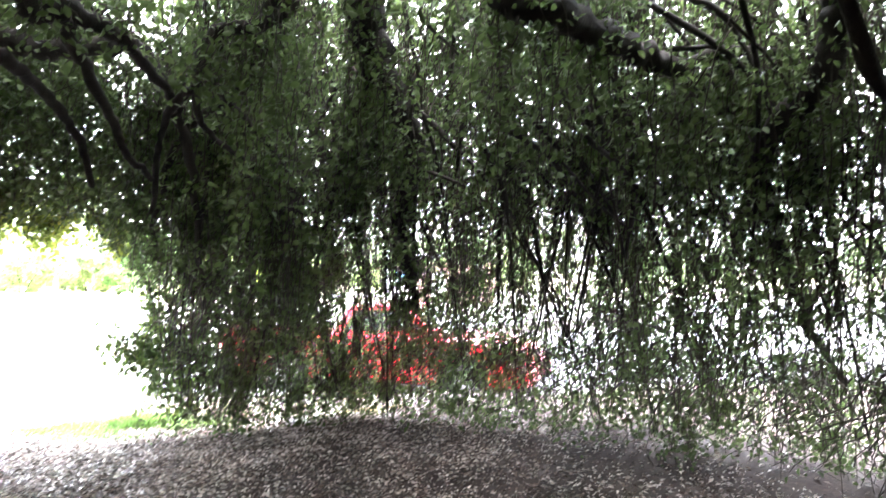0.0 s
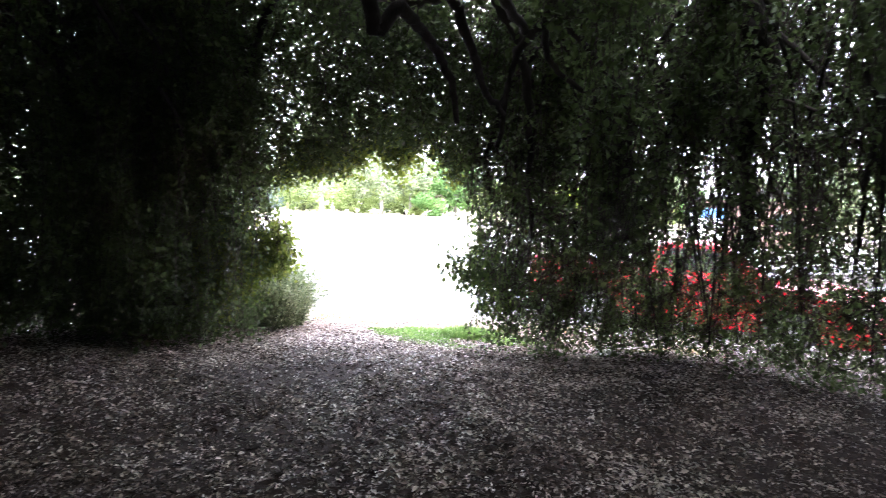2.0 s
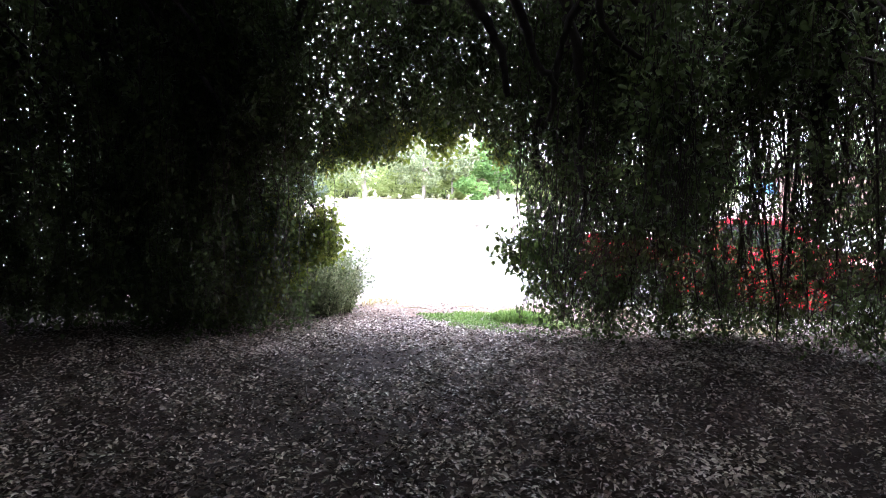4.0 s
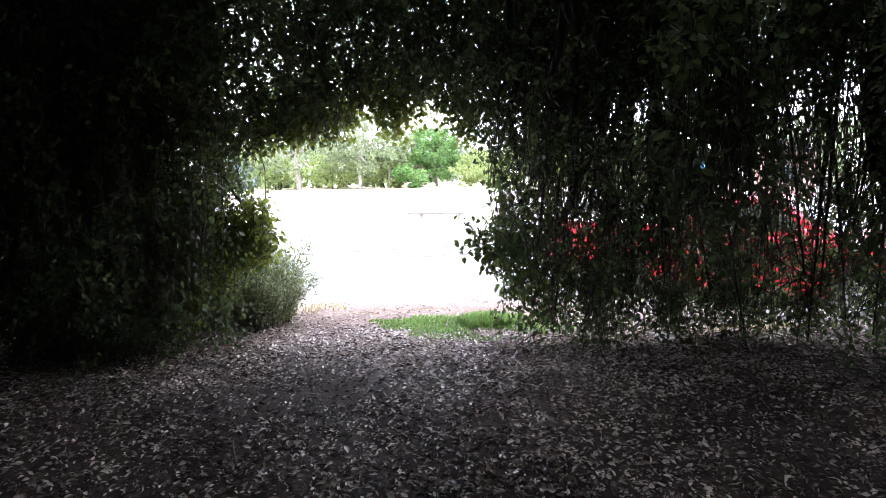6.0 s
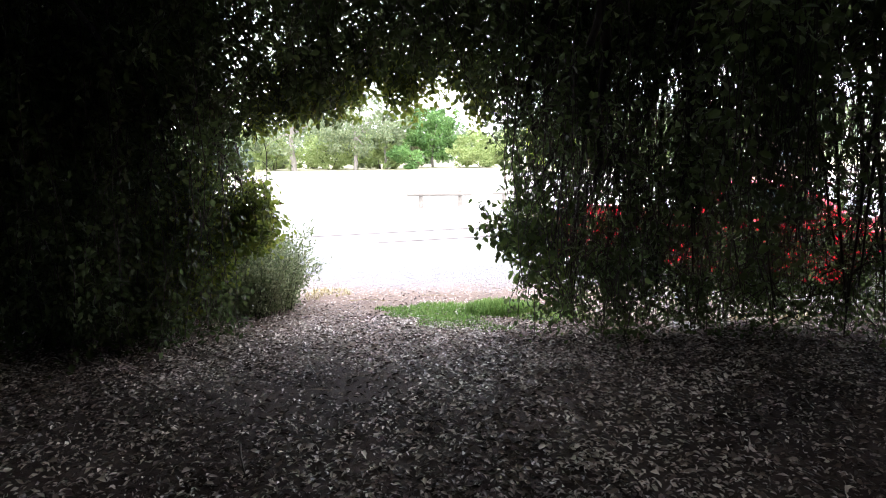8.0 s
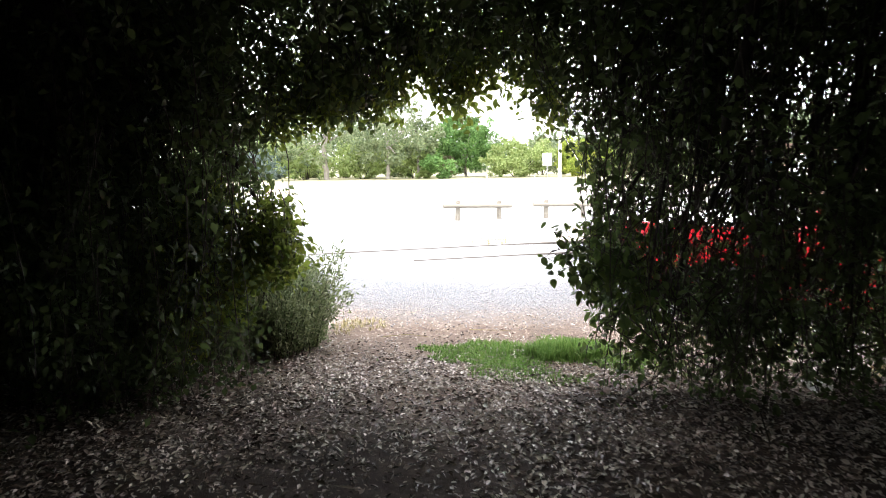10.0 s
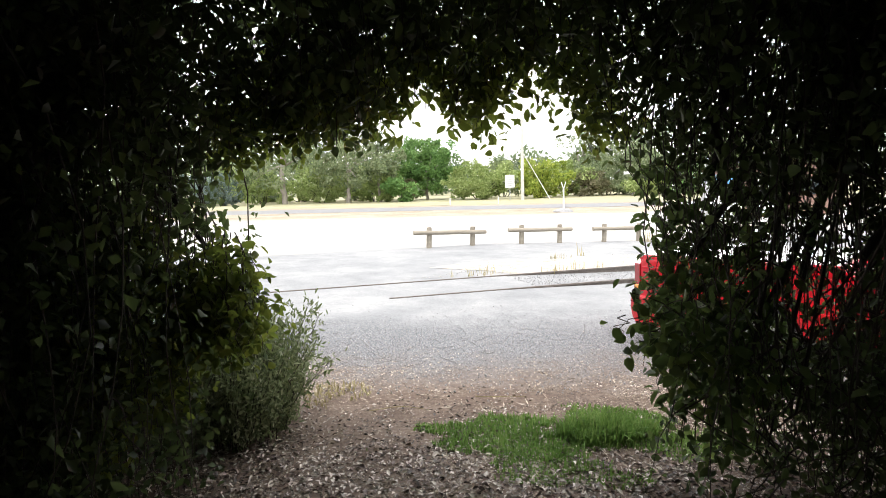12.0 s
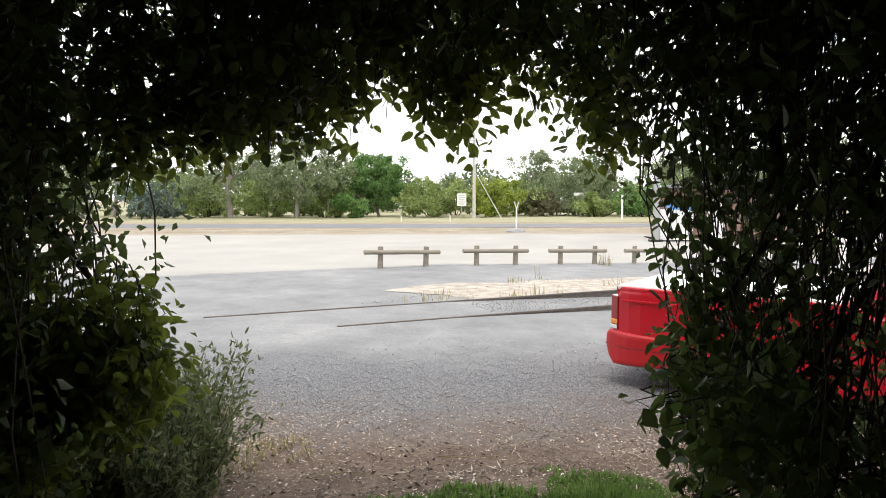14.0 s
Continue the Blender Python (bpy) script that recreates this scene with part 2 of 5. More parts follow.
# ---- mesh helpers ----
def mesh_of(name, verts, faces, mat, smooth=False):
    """A mesh from arrays: verts (N, 3) and faces (M, 3 or 4)."""
    verts, faces = np.asarray(verts, np.float32), np.asarray(faces, np.int32)
    me = bpy.data.meshes.new(name)
    k = faces.shape[1]
    me.vertices.add(len(verts))
    me.vertices.foreach_set("co", verts.ravel())
    me.loops.add(faces.size)
    me.loops.foreach_set("vertex_index", faces.ravel())
    me.polygons.add(len(faces))
    me.polygons.foreach_set("loop_start", np.arange(0, faces.size, k, dtype=np.int32))
    if smooth:
        me.polygons.foreach_set("use_smooth", np.ones(len(faces), bool))
    me.update(calc_edges=True)
    me.materials.append(mat)
    return me


def part(name, data, mat=None, parent=None, label="", kind=""):
    """Links a mesh or a bmesh as one object under its thing."""
    if isinstance(data, bmesh.types.BMesh):
        me = bpy.data.meshes.new(name)
        bmesh.ops.recalc_face_normals(data, faces=data.faces)
        data.to_mesh(me)
        data.free()
        me.materials.append(mat)
        data = me
    ob = new(name, data)
    ob.parent = parent
    return tagged(ob, label=label, kind=kind)


def thing(name, x, y, z, label, category, group="", kind="", rz=0.0):
    ob = new(name)
    ob.matrix_basis = pose(x, y, z, 0, 0, rz)
    return tagged(ob, label, category, group, kind)


def box(bm, x0, y0, z0, x1, y1, z1, bevel=0.0, m=None):
    r = bmesh.ops.create_cube(bm, size=1.0, matrix=Matrix.Translation(((x0 + x1) / 2, (y0 + y1) / 2, (z0 + z1) / 2)) @ Matrix.Diagonal((x1 - x0, y1 - y0, z1 - z0, 1)))
    vs = r["verts"]
    if bevel:
        es = list({e for v in vs for e in v.link_edges})
        out = bmesh.ops.bevel(bm, geom=es, offset=bevel, segments=2, affect="EDGES", profile=0.6)
        vs = list({v for f in out["faces"] for v in f.verts} | {v for v in vs if v.is_valid})
    if m is not None:
        bmesh.ops.transform(bm, matrix=m, verts=[v for v in vs if v.is_valid])
    return bm


def boxed(x0, y0, z0, x1, y1, z1, bevel=0.01):
    return box(bmesh.new(), x0, y0, z0, x1, y1, z1, bevel)


def cylinder(r0, r1, depth, seg=12, m=Matrix()):
    bm = bmesh.new()
    bmesh.ops.create_cone(bm, cap_ends=True, segments=seg, radius1=r0, radius2=r1, depth=depth, matrix=m)
    return bm


def smooth_path(points, n):
    """A Catmull-Rom line through the points, n samples."""
    p = np.asarray(points, float)
    p = np.vstack([2 * p[0] - p[1], p, 2 * p[-1] - p[-2]])
    u = np.linspace(0, len(p) - 3 - 1e-6, n)
    i, f = u.astype(int), (u % 1)[:, None]
    a, b, c, d = p[i], p[i + 1], p[i + 2], p[i + 3]
    return 0.5 * (2 * b + (c - a) * f + (2 * a - 5 * b + 4 * c - d) * f ** 2 + (3 * b - a - 3 * c + d) * f ** 3)


def tubes(paths, radii, sides):
    """Tapered tubes along paths (S, K, 3) with radii (S, K): verts and quads."""
    paths, radii = np.asarray(paths, float), np.asarray(radii, float)
    S, K, _ = paths.shape
    tan = np.gradient(paths, axis=1)
    tan /= np.linalg.norm(tan, axis=2, keepdims=True) + 1e-9
    ref = np.where(np.abs(tan[..., 2:3]) > 0.8, np.array([1.0, 0, 0]), np.array([0, 0, 1.0]))
    u = np.cross(tan, ref)
    u /= np.linalg.norm(u, axis=2, keepdims=True) + 1e-9
    w = np.cross(tan, u)
    ang = np.arange(sides) * 2 * np.pi / sides
    ring = u[:, :, None] * np.cos(ang)[:, None] + w[:, :, None] * np.sin(ang)[:, None]
    verts = (paths[:, :, None] + ring * radii[:, :, None, None]).reshape(-1, 3)
    s, k, a = np.meshgrid(np.arange(S), np.arange(K - 1), np.arange(sides), indexing="ij")
    at = lambda kk, aa: ((s * K + kk) * sides + aa % sides).ravel()
    return verts, np.stack([at(k, a), at(k, a + 1), at(k + 1, a + 1), at(k + 1, a)], 1)


def limb_mesh(points, r0, r1, knobs=0.12, n=24, sides=9, mat=None, seed=1):
    rng = np.random.default_rng(seed)
    p = smooth_path(points, n)
    r = np.linspace(r0, r1, n) * (1 + knobs * rng.standard_normal(n))
    p = p + rng.standard_normal(p.shape) * r0 * 0.12
    v, f = tubes(p[None], r[None], sides)
    return mesh_of("limb", v, f, mat or M_BARK, True)


def unit(v):
    return v / (np.linalg.norm(v, axis=-1, keepdims=True) + 1e-9)


def leaf_mesh(name, pos, axis, face, length, width, mat, fine=True, fold=0.25, curl=0.0):
    """Many leaves: a rounded blade each (fine 2), a folded oval (fine), or a folded kite."""
    axis = unit(axis)
    side = unit(np.cross(axis, face))
    up = np.cross(side, axis)
    L, W = length[:, None], width[:, None]
    n = len(pos)
    if fine == 2:
        cols = [(0, 0, 0), (0.18, 0.36, fold * 0.7), (0.45, 0.5, fold), (0.76, 0.33, fold * 0.6), (1, 0, -curl), (0.76, -0.33, fold * 0.6), (0.45, -0.5, fold), (0.18, -0.36, fold * 0.7)]
        quads = np.array([[0, 1, 2, 3, 4], [0, 4, 5, 6, 7]])
    elif fine:
        cols = [(0, 0, 0), (0.32, 0.5, fold), (0.7, 0.4, fold), (1, 0, -curl), (0.7, -0.4, fold), (0.32, -0.5, fold)]
        quads = np.array([[0, 1, 2, 3], [0, 3, 4, 5]])
    else:
        cols = [(0, 0, 0), (0.45, 0.5, fold), (1, 0, -curl), (0.45, -0.5, fold)]
        quads = np.array([[0, 1, 2], [0, 2, 3]])
    v = np.stack([pos + axis * L * a + side * W * b + up * W * c for a, b, c in cols], 1).reshape(-1, 3)
    f = (np.arange(n)[:, None, None] * len(cols) + quads[None]).reshape(-1, quads.shape[1])
    return mesh_of(name, v, f, mat)


def wave(p, scale, seed):
    """Smooth noise in about -1..1 for points (N, 3): a sum of turned sines."""
    rng = np.random.default_rng(seed)
    out = np.zeros(len(p))
    for octave in range(3):
        for _ in range(4):
            k = rng.standard_normal(3)
            k *= scale * 2 ** octave / np.linalg.norm(k)
            out += np.sin(p @ k + rng.uniform(0, 6.28)) * 0.6 ** octave
    return out / 3.2


def sheet(name, points, z, mat, kind="structure", label="", jitter=0.15, step=0.7, seed=3, category=""):
    """A flat patch of ground with a ragged outline."""
    rng = np.random.default_rng(seed)
    ring = []
    for a, b in zip(points, points[1:] + points[:1]):
        a, b = np.array(a, float), np.array(b, float)
        n = max(2, int(np.linalg.norm(b - a) / step))
        for i in range(min(n, 60)):
            ring.append(a + (b - a) * i / min(n, 60) + rng.standard_normal(2) * jitter)
    bm = bmesh.new()
    face = bm.faces.new([bm.verts.new((*q, z)) for q in ring])
    bmesh.ops.triangulate(bm, faces=[face])
    return tagged(part(name, bm, mat), label, category, "", kind)


# ---- the ground ----
PARK = -0.48


def smoothstep(a, lo, hi):
    t = np.clip((a - lo) / (hi - lo), 0, 1)
    return t * t * (3 - 2 * t)


def park_fall(x, y):
    """How far the car park beyond the rails falls away towards the kiosk."""
    x, y = np.asarray(x, float), np.asarray(y, float)
    return 0.034 * np.clip(x + 1.2, 0, 11) * smoothstep(y, 14.5, 18.5) * (1 - smoothstep(y, 31, 37)) * (1 - smoothstep(x, 12, 24))


def ground_z(x, y):
    """Height of the ground: a low litter mound under the tree that falls to the car park."""
    x, y = np.asarray(x, float), np.asarray(y, float)
    edge = 5.75 + 0.5 * np.clip(x - 0.2, 0, 3)
    z = -0.195 - 0.225 * smoothstep(y, edge, edge + 3.5) - 0.08 * smoothstep(-x, 1.5, 5.0) * (1 - smoothstep(y, 7, 9))
    z = z - 0.06 * smoothstep(y, 9.0, 12.5)
    out = np.maximum(smoothstep(np.abs(x + 2), 9, 13), smoothstep(-y, 6, 10))
    z = np.where(y < 12.5, z * (1 - out) + (PARK + 0.02) * out, PARK)
    z = z - park_fall(x, y)
    near = (1 - smoothstep(y, 8.5, 11)) * (1 - out)
    return z + near * 0.018 * (np.sin(2.1 * x + 0.7 * y) + np.sin(1.3 * y - 1.7 * x + 1) + 0.6 * np.sin(4.1 * x + 3.3 * y))


gx = np.unique(np.concatenate([np.linspace(-900, -40, 16), np.linspace(-40, -12, 15), np.arange(-12, 8, 0.16), np.linspace(8, 40, 17), np.linspace(40, 900, 16)]))
gy = np.unique(np.concatenate([np.linspace(-600, -30, 10), np.linspace(-30, -8, 8), np.arange(-8, 14, 0.16), np.linspace(14, 60, 30), np.linspace(60, 1500, 24)]))
GX, GY = np.meshgrid(gx, gy)
gv = np.stack([GX.ravel(), GY.ravel(), ground_z(GX, GY).ravel()], 1)
nx_, ny_ = len(gx), len(gy)
ii, jj = np.meshgrid(np.arange(nx_ - 1), np.arange(ny_ - 1))
gf = np.stack([(jj * nx_ + ii).ravel(), (jj * nx_ + ii + 1).ravel(), ((jj + 1) * nx_ + ii + 1).ravel(), ((jj + 1) * nx_ + ii).ravel()], 1)
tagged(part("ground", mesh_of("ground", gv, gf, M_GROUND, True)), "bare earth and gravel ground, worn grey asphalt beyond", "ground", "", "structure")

RAIL_DIR = np.array([0.936, 0.352])
RAIL_NRM = np.array([-0.352, 0.936])


def verge(points, step, seed):
    """Dry straw-covered earth that follows the fall of the car park, with a broken edge."""
    p = np.array(points, float)
    xs, ys = np.arange(p[:, 0].min() - 0.4, p[:, 0].max() + 0.4, step), np.arange(p[:, 1].min() - 0.4, p[:, 1].max() + 0.4, step)
    X, Y = np.meshgrid(xs, ys)
    cx, cy = X[:-1, :-1].ravel() + step / 2, Y[:-1, :-1].ravel() + step / 2
    q = np.stack([cx, cy, np.zeros(len(cx))], 1)
    ux, uy = cx + 0.12 * wave(q, 2.2, seed), cy + 0.12 * wave(q, 2.2, seed + 1) + 0.05 * wave(q, 9.0, seed + 2)
    inside = np.zeros(len(cx), bool)
    for (ax, ay), (bx, by) in zip(p, np.roll(p, -1, 0)):
        inside ^= ((ay > uy) != (by > uy)) & (ux < (bx - ax) * (uy - ay) / (by - ay + 1e-9) + ax)
    k = np.nonzero(inside)[0]
    w = len(xs)
    a = (k // (w - 1)) * w + k % (w - 1)
    v = np.stack([X.ravel(), Y.ravel(), ground_z(X, Y).ravel() + 0.009], 1)
    f = np.stack([a, a + 1, a + w + 1, a + w], 1)
    used, f = np.unique(f, return_inverse=True)
    return mesh_of("straw_verge", v[used], f.reshape(-1, 4), M_STRAWBED, True)


tagged(part("straw_verge", verge([(-2.5, 19.85), (-0.9, 21.1), (1.3, 22.1), (6.5, 24.6), (16, 28.4), (16, 26.0), (6, 21.6), (2.5, 19.75), (-0.6, 18.55)], 0.06, 31)), "dry straw-covered earth beside the rails", "verge", "", "structure")
sheet("road", [(-250, 53.5), (250, 53.5), (250, 61.0), (-250, 61.0)], PARK + 0.012, M_TAR, label="grey asphalt country road", jitter=0.02, step=8)
sheet("grass_bank", [(-250, 64), (-60, 64), (40, 64.5), (250, 65), (300, 420), (-300, 420)], PARK + 0.01, M_LAWN, label="mown dry green grass verge beyond the road", jitter=0.3, step=4)


# ---- the weeping tree that makes the shelter ----
FOOT = [(5.6, 0), (5.4, 2.5), (4.9, 4.8), (3.7, 6.6), (2.2, 7.8), (0.6, 8.3), (-0.5, 8.25), (-1.1, 8.4), (-2, 8.55), (-3.1, 8.5), (-4.2, 8.5), (-6, 8.5), (-8, 8.0),
        (-9.4, 5.8), (-9.7, 2.5), (-9, -1), (-7, -4), (-3, -5.8), (1, -5.3), (4.3, -3)]


def closed_curve(points, n):
    p = np.array(points, float)
    k = len(p)
    u = np.linspace(0, k, n, endpoint=False)
    i, f = u.astype(int), (u % 1)[:, None]
    a, b, c, d = p[(i - 1) % k], p[i % k], p[(i + 1) % k], p[(i + 2) % k]
    return 0.5 * (2 * b + (c - a) * f + (2 * a - 5 * b + 4 * c - d) * f ** 2 + (3 * b - a - 3 * c + d) * f ** 3)


EDGE = closed_curve(FOOT, 4000)
EDGE_T = unit(np.roll(EDGE, -1, 0) - np.roll(EDGE, 1, 0))
EDGE_N = np.stack([-EDGE_T[:, 1], EDGE_T[:, 0]], 1)   # towards the inside
SEG = np.linalg.norm(np.roll(EDGE, -1, 0) - EDGE, axis=1)


def roof_z(d):
    """Height of the underside of the crown, d metres in from its edge."""
    return 3.5 + 2.2 * (1 - np.exp(-np.clip(d, 0, 20) / 2.0))


def arch_z(x):
    """Lower edge of the leaves over the way out; drops to the ground at its sides."""
    return np.interp(x, [-3.75, -3.5, -3.35, -3.2, -3.0, -2.63, -2.36, -2.22, -2.1, -1.88, -1.75, -1.67, -1.58, -1.45, -1.12, -1.0, -0.85, -0.6, -0.42, -0.25],
                     [-0.5, 0.9, 1.4, 1.56, 1.66, 1.76, 1.72, 1.84, 1.99, 1.96, 1.84, 1.76, 1.85, 1.95, 1.96, 1.76, 1.58, 1.42, 0.3, -0.5])


tree = thing("weeping_tree", 1.4, -2.6, -0.16, "old weeping tree with leafy branches drooping to the ground", "tree")
TREE_AT = np.array([1.4, -2.6, -0.16])


def tree_part(name, me, label="", kind=""):
    ob = part(name, me, None, tree, label, kind)
    ob.matrix_parent_inverse = Matrix.Translation(-Vector(TREE_AT))
    return ob


tree_part("trunk", limb_mesh([(1.4, -2.6, -0.3), (1.35, -2.55, 0.6), (1.45, -2.45, 1.6), (1.3, -2.3, 2.8), (1.1, -2.0, 4.2)], 0.42, 0.26, 0.06, 20, 14))
BOUGHS = [
    ([(1.3, -2.2, 2.9), (1.2, 0.6, 3.9), (1.55, 3.21, 3.16), (2.0, 3.47, 3.11), (2.47, 3.73, 3.1), (3.0, 3.96, 3.1), (3.57, 4.18, 3.07), (4.23, 4.38, 2.78), (4.61, 4.58, 2.27), (4.62, 4.81, 1.77), (4.66, 4.94, 0.65)], 0.14, 0.03),
    ([(3.5, 4.16, 3.09), (3.66, 3.93, 3.17), (3.86, 3.75, 3.13), (4.09, 3.57, 2.99), (4.5, 3.4, 2.2)], 0.055, 0.02),
    ([(1.3, -2.2, 3.0), (2.6, 0.5, 4.2), (3.7, 2.4, 4.0), (3.85, 3.0, 3.38), (3.86, 3.12, 3.05), (3.88, 3.23, 2.75), (3.81, 3.47, 2.59), (3.91, 3.76, 2.43), (4.07, 3.93, 2.12), (4.3, 3.97, 1.73), (4.54, 4.01, 1.14), (4.98, 3.98, 0.53)], 0.15, 0.03),
    ([(1.2, -2.0, 3.6), (1.0, 1.5, 5.0), (1.1, 4.4, 4.6), (1.21, 5.32, 3.98), (1.33, 5.51, 3.48), (1.55, 5.66, 3.09), (1.83, 5.78, 2.67), (1.79, 6.03, 2.06), (1.86, 6.14, 1.52), (1.96, 6.22, 1.19)], 0.25, 0.025),
    ([(1.33, 5.51, 3.48), (1.29, 5.65, 3.02), (1.19, 5.91, 2.66), (1.13, 6.27, 2.07), (1.0, 6.6, 1.4)], 0.07, 0.015),
    ([(1.1, -2.0, 4.0), (-0.8, 2.0, 4.9), (-1.7, 4.6, 3.9), (-1.59, 5.41, 3.3), (-1.1, 5.55, 3.19), (-0.57, 5.67, 3.29), (-0.33, 5.81, 3.06), (-0.16, 6.19, 2.62), (-0.07, 6.82, 1.86), (0.0, 7.4, 1.1)], 0.13, 0.02),
    ([(1.1, -2.0, 4.1), (0.7, 2.5, 5.1), (0.64, 5.21, 3.85), (0.47, 5.71, 3.55), (0.31, 6.21, 3.18), (-0.18, 6.72, 2.88), (-0.5, 7.5, 2.1), (-0.45, 8.0, 1.5)], 0.12, 0.015),
    ([(0.3, 6.2, 3.2), (0.17, 6.48, 3.05), (0.56, 6.77, 2.75), (0.87, 6.99, 2.42), (0.8, 7.37, 1.72), (0.9, 7.6, 0.9)], 0.045, 0.012),
    ([(2.2, 1.0, 4.3), (2.5, 3.4, 4.3), (2.64, 4.28, 3.75), (2.66, 4.71, 3.46), (2.86, 4.97, 3.08), (3.37, 5.11, 2.85), (3.86, 5.38, 2.34), (4.17, 5.73, 1.51), (4.3, 5.8, 0.6)], 0.09, 0.02),
    ([(1.8, 3.5, 4.6), (2.03, 4.5, 3.75), (2.31, 4.95, 3.22), (2.51, 5.22, 2.66), (2.62, 5.63, 1.94), (2.7, 5.9, 1.1)], 0.06, 0.015),
    ([(-1.7, 4.6, 4.2), (-2.4, 6.4, 4.0), (-3.4, 7.7, 3.0), (-3.65, 8.25, 2.0), (-3.5, 8.35, 1.4)], 0.07, 0.02),
    ([(0.6, 5.0, 4.4), (0.4, 7.0, 3.6), (0.25, 7.9, 2.4), (0.2, 8.1, 1.5), (0.1, 8.15, 0.9)], 0.05, 0.012),
    ([(0.6, 0.4, 4.3), (-0.79, 3.62, 3.0), (-0.67, 3.9, 2.91), (-0.5, 4.1, 2.87), (-0.41, 4.28, 2.84), (-0.23, 4.65, 2.68)], 0.075, 0.03),
    ([(-0.6, 2.0, 4.3), (-1.09, 3.58, 2.59), (-0.95, 3.73, 2.57), (-0.89, 3.87, 2.54), (-0.8, 4.12, 2.45), (-0.71, 4.37, 2.29), (-0.67, 4.62, 2.06)], 0.05, 0.02),
    ([(1.0, 0.5, 4.5), (0.45, 4.27, 3.41), (0.35, 4.48, 3.18), (0.04, 4.63, 3.12), (-0.08, 4.82, 2.82), (-0.29, 5.08, 2.57), (-0.38, 5.47, 1.97)], 0.07, 0.02),
    ([(-0.67, 3.9, 2.91), (-0.73, 4.12, 2.85), (-0.66, 4.29, 2.69), (-0.55, 4.57, 2.46), (-0.49, 4.71, 2.3), (-0.35, 4.94, 2.16)], 0.045, 0.02),
    ([(0.04, 4.63, 3.12), (-0.05, 4.74, 2.98), (0.09, 5.02, 2.84), (0.32, 5.17, 2.63), (0.5, 5.29, 2.46), (0.64, 5.41, 2.24), (0.69, 5.55, 1.8)], 0.035, 0.015),
    ([(-0.08, 4.82, 2.82), (-0.06, 5.05, 2.67), (0.05, 5.2, 2.53), (0.34, 5.32, 2.34), (0.52, 5.44, 2.12), (0.62, 5.56, 1.75)], 0.03, 0.012),
    ([(-3.0, 3.0, 5.2), (-5.0, 5.4, 4.6), (-6.0, 7.2, 3.3), (-6.2, 8.0, 1.8), (-6.3, 8.2, 0.5)], 0.1, 0.02),
]
for i, (pts, r0, r1) in enumerate(BOUGHS):
    tree_part("limb", limb_mesh(pts, r0, r1, 0.05, 6 * len(pts), 10, seed=10 + i), "gnarled dark bark limb")
for i, pts in enumerate([[(0.15, 8.05, 2.5), (-0.12, 8.2, 1.65), (-0.42, 8.35, 1.05), (-0.62, 8.42, 0.78)], [(0.35, 7.9, 2.2), (0.12, 8.05, 1.3), (-0.1, 8.2, 0.65), (-0.22, 8.3, 0.12)], [(0.7, 7.7, 2.4), (0.45, 7.9, 1.4), (0.3, 8.0, 0.7), (0.12, 8.1, 0.2)],
                         [(-3.75, 8.3, 2.1), (-3.6, 8.45, 1.5), (-3.42, 8.6, 1.1), (-3.36, 8.65, 0.9)], [(1.3, 7.4, 2.3), (1.2, 7.7, 1.5), (1.0, 7.9, 0.8), (0.95, 8.0, 0.3)]]):
    tree_part("branch", limb_mesh(pts, 0.028, 0.007, 0.1, 20, 7, seed=300 + i))
rng = np.random.default_rng(22)
for i in range(26):
    # bare twig ends that dangle below the leaves beside the way out
    x, y, z = rng.uniform(-0.62, 0.8), 8.25 + rng.normal(0, 0.1), rng.uniform(0.15, 0.6)
    L, s = rng.uniform(0.25, 0.55), rng.normal(-0.05, 0.1)
    tree_part("branch", limb_mesh([(x, y, z), (x + s * 0.4, y, z - L * 0.5), (x + s, y + 0.02, max(z - L, -0.36))], 0.005, 0.003, 0.1, 10, 5, M_TWIG, seed=330 + i))
rng = np.random.default_rng(21)
for i in range(26):
    # drooping boughs that run out from the crown and hang along its edge
    k = int(rng.integers(0, 4000))
    e, n = EDGE[k], EDGE_N[k]
    if abs(e[0] + 2.0) < 1.7 and e[1] > 7:
        continue
    d0, d1 = rng.uniform(2.2, 3.2), rng.uniform(0.2, 1.2)
    j = rng.uniform(-0.5, 0.5, 2)
    pts = [(*(TREE_AT[:2] * 0.55 + e * 0.25 + n * 0.5), 5.0), (*(e + n * d0 + j), roof_z(d0) - 0.2), (*(e + n * (d0 + d1) / 2 + j * 0.6), 3.1 + rng.uniform(-0.3, 0.4)),
           (*(e + n * d1), 2.0 + rng.uniform(-0.3, 0.3)), (*(e + n * (d1 - 0.15)), rng.uniform(0.4, 1.3))]
    tree_part("limb", limb_mesh(pts, rng.uniform(0.05, 0.09), 0.012, 0.1, 26, 7, seed=60 + i), "gnarled dark bark limb")


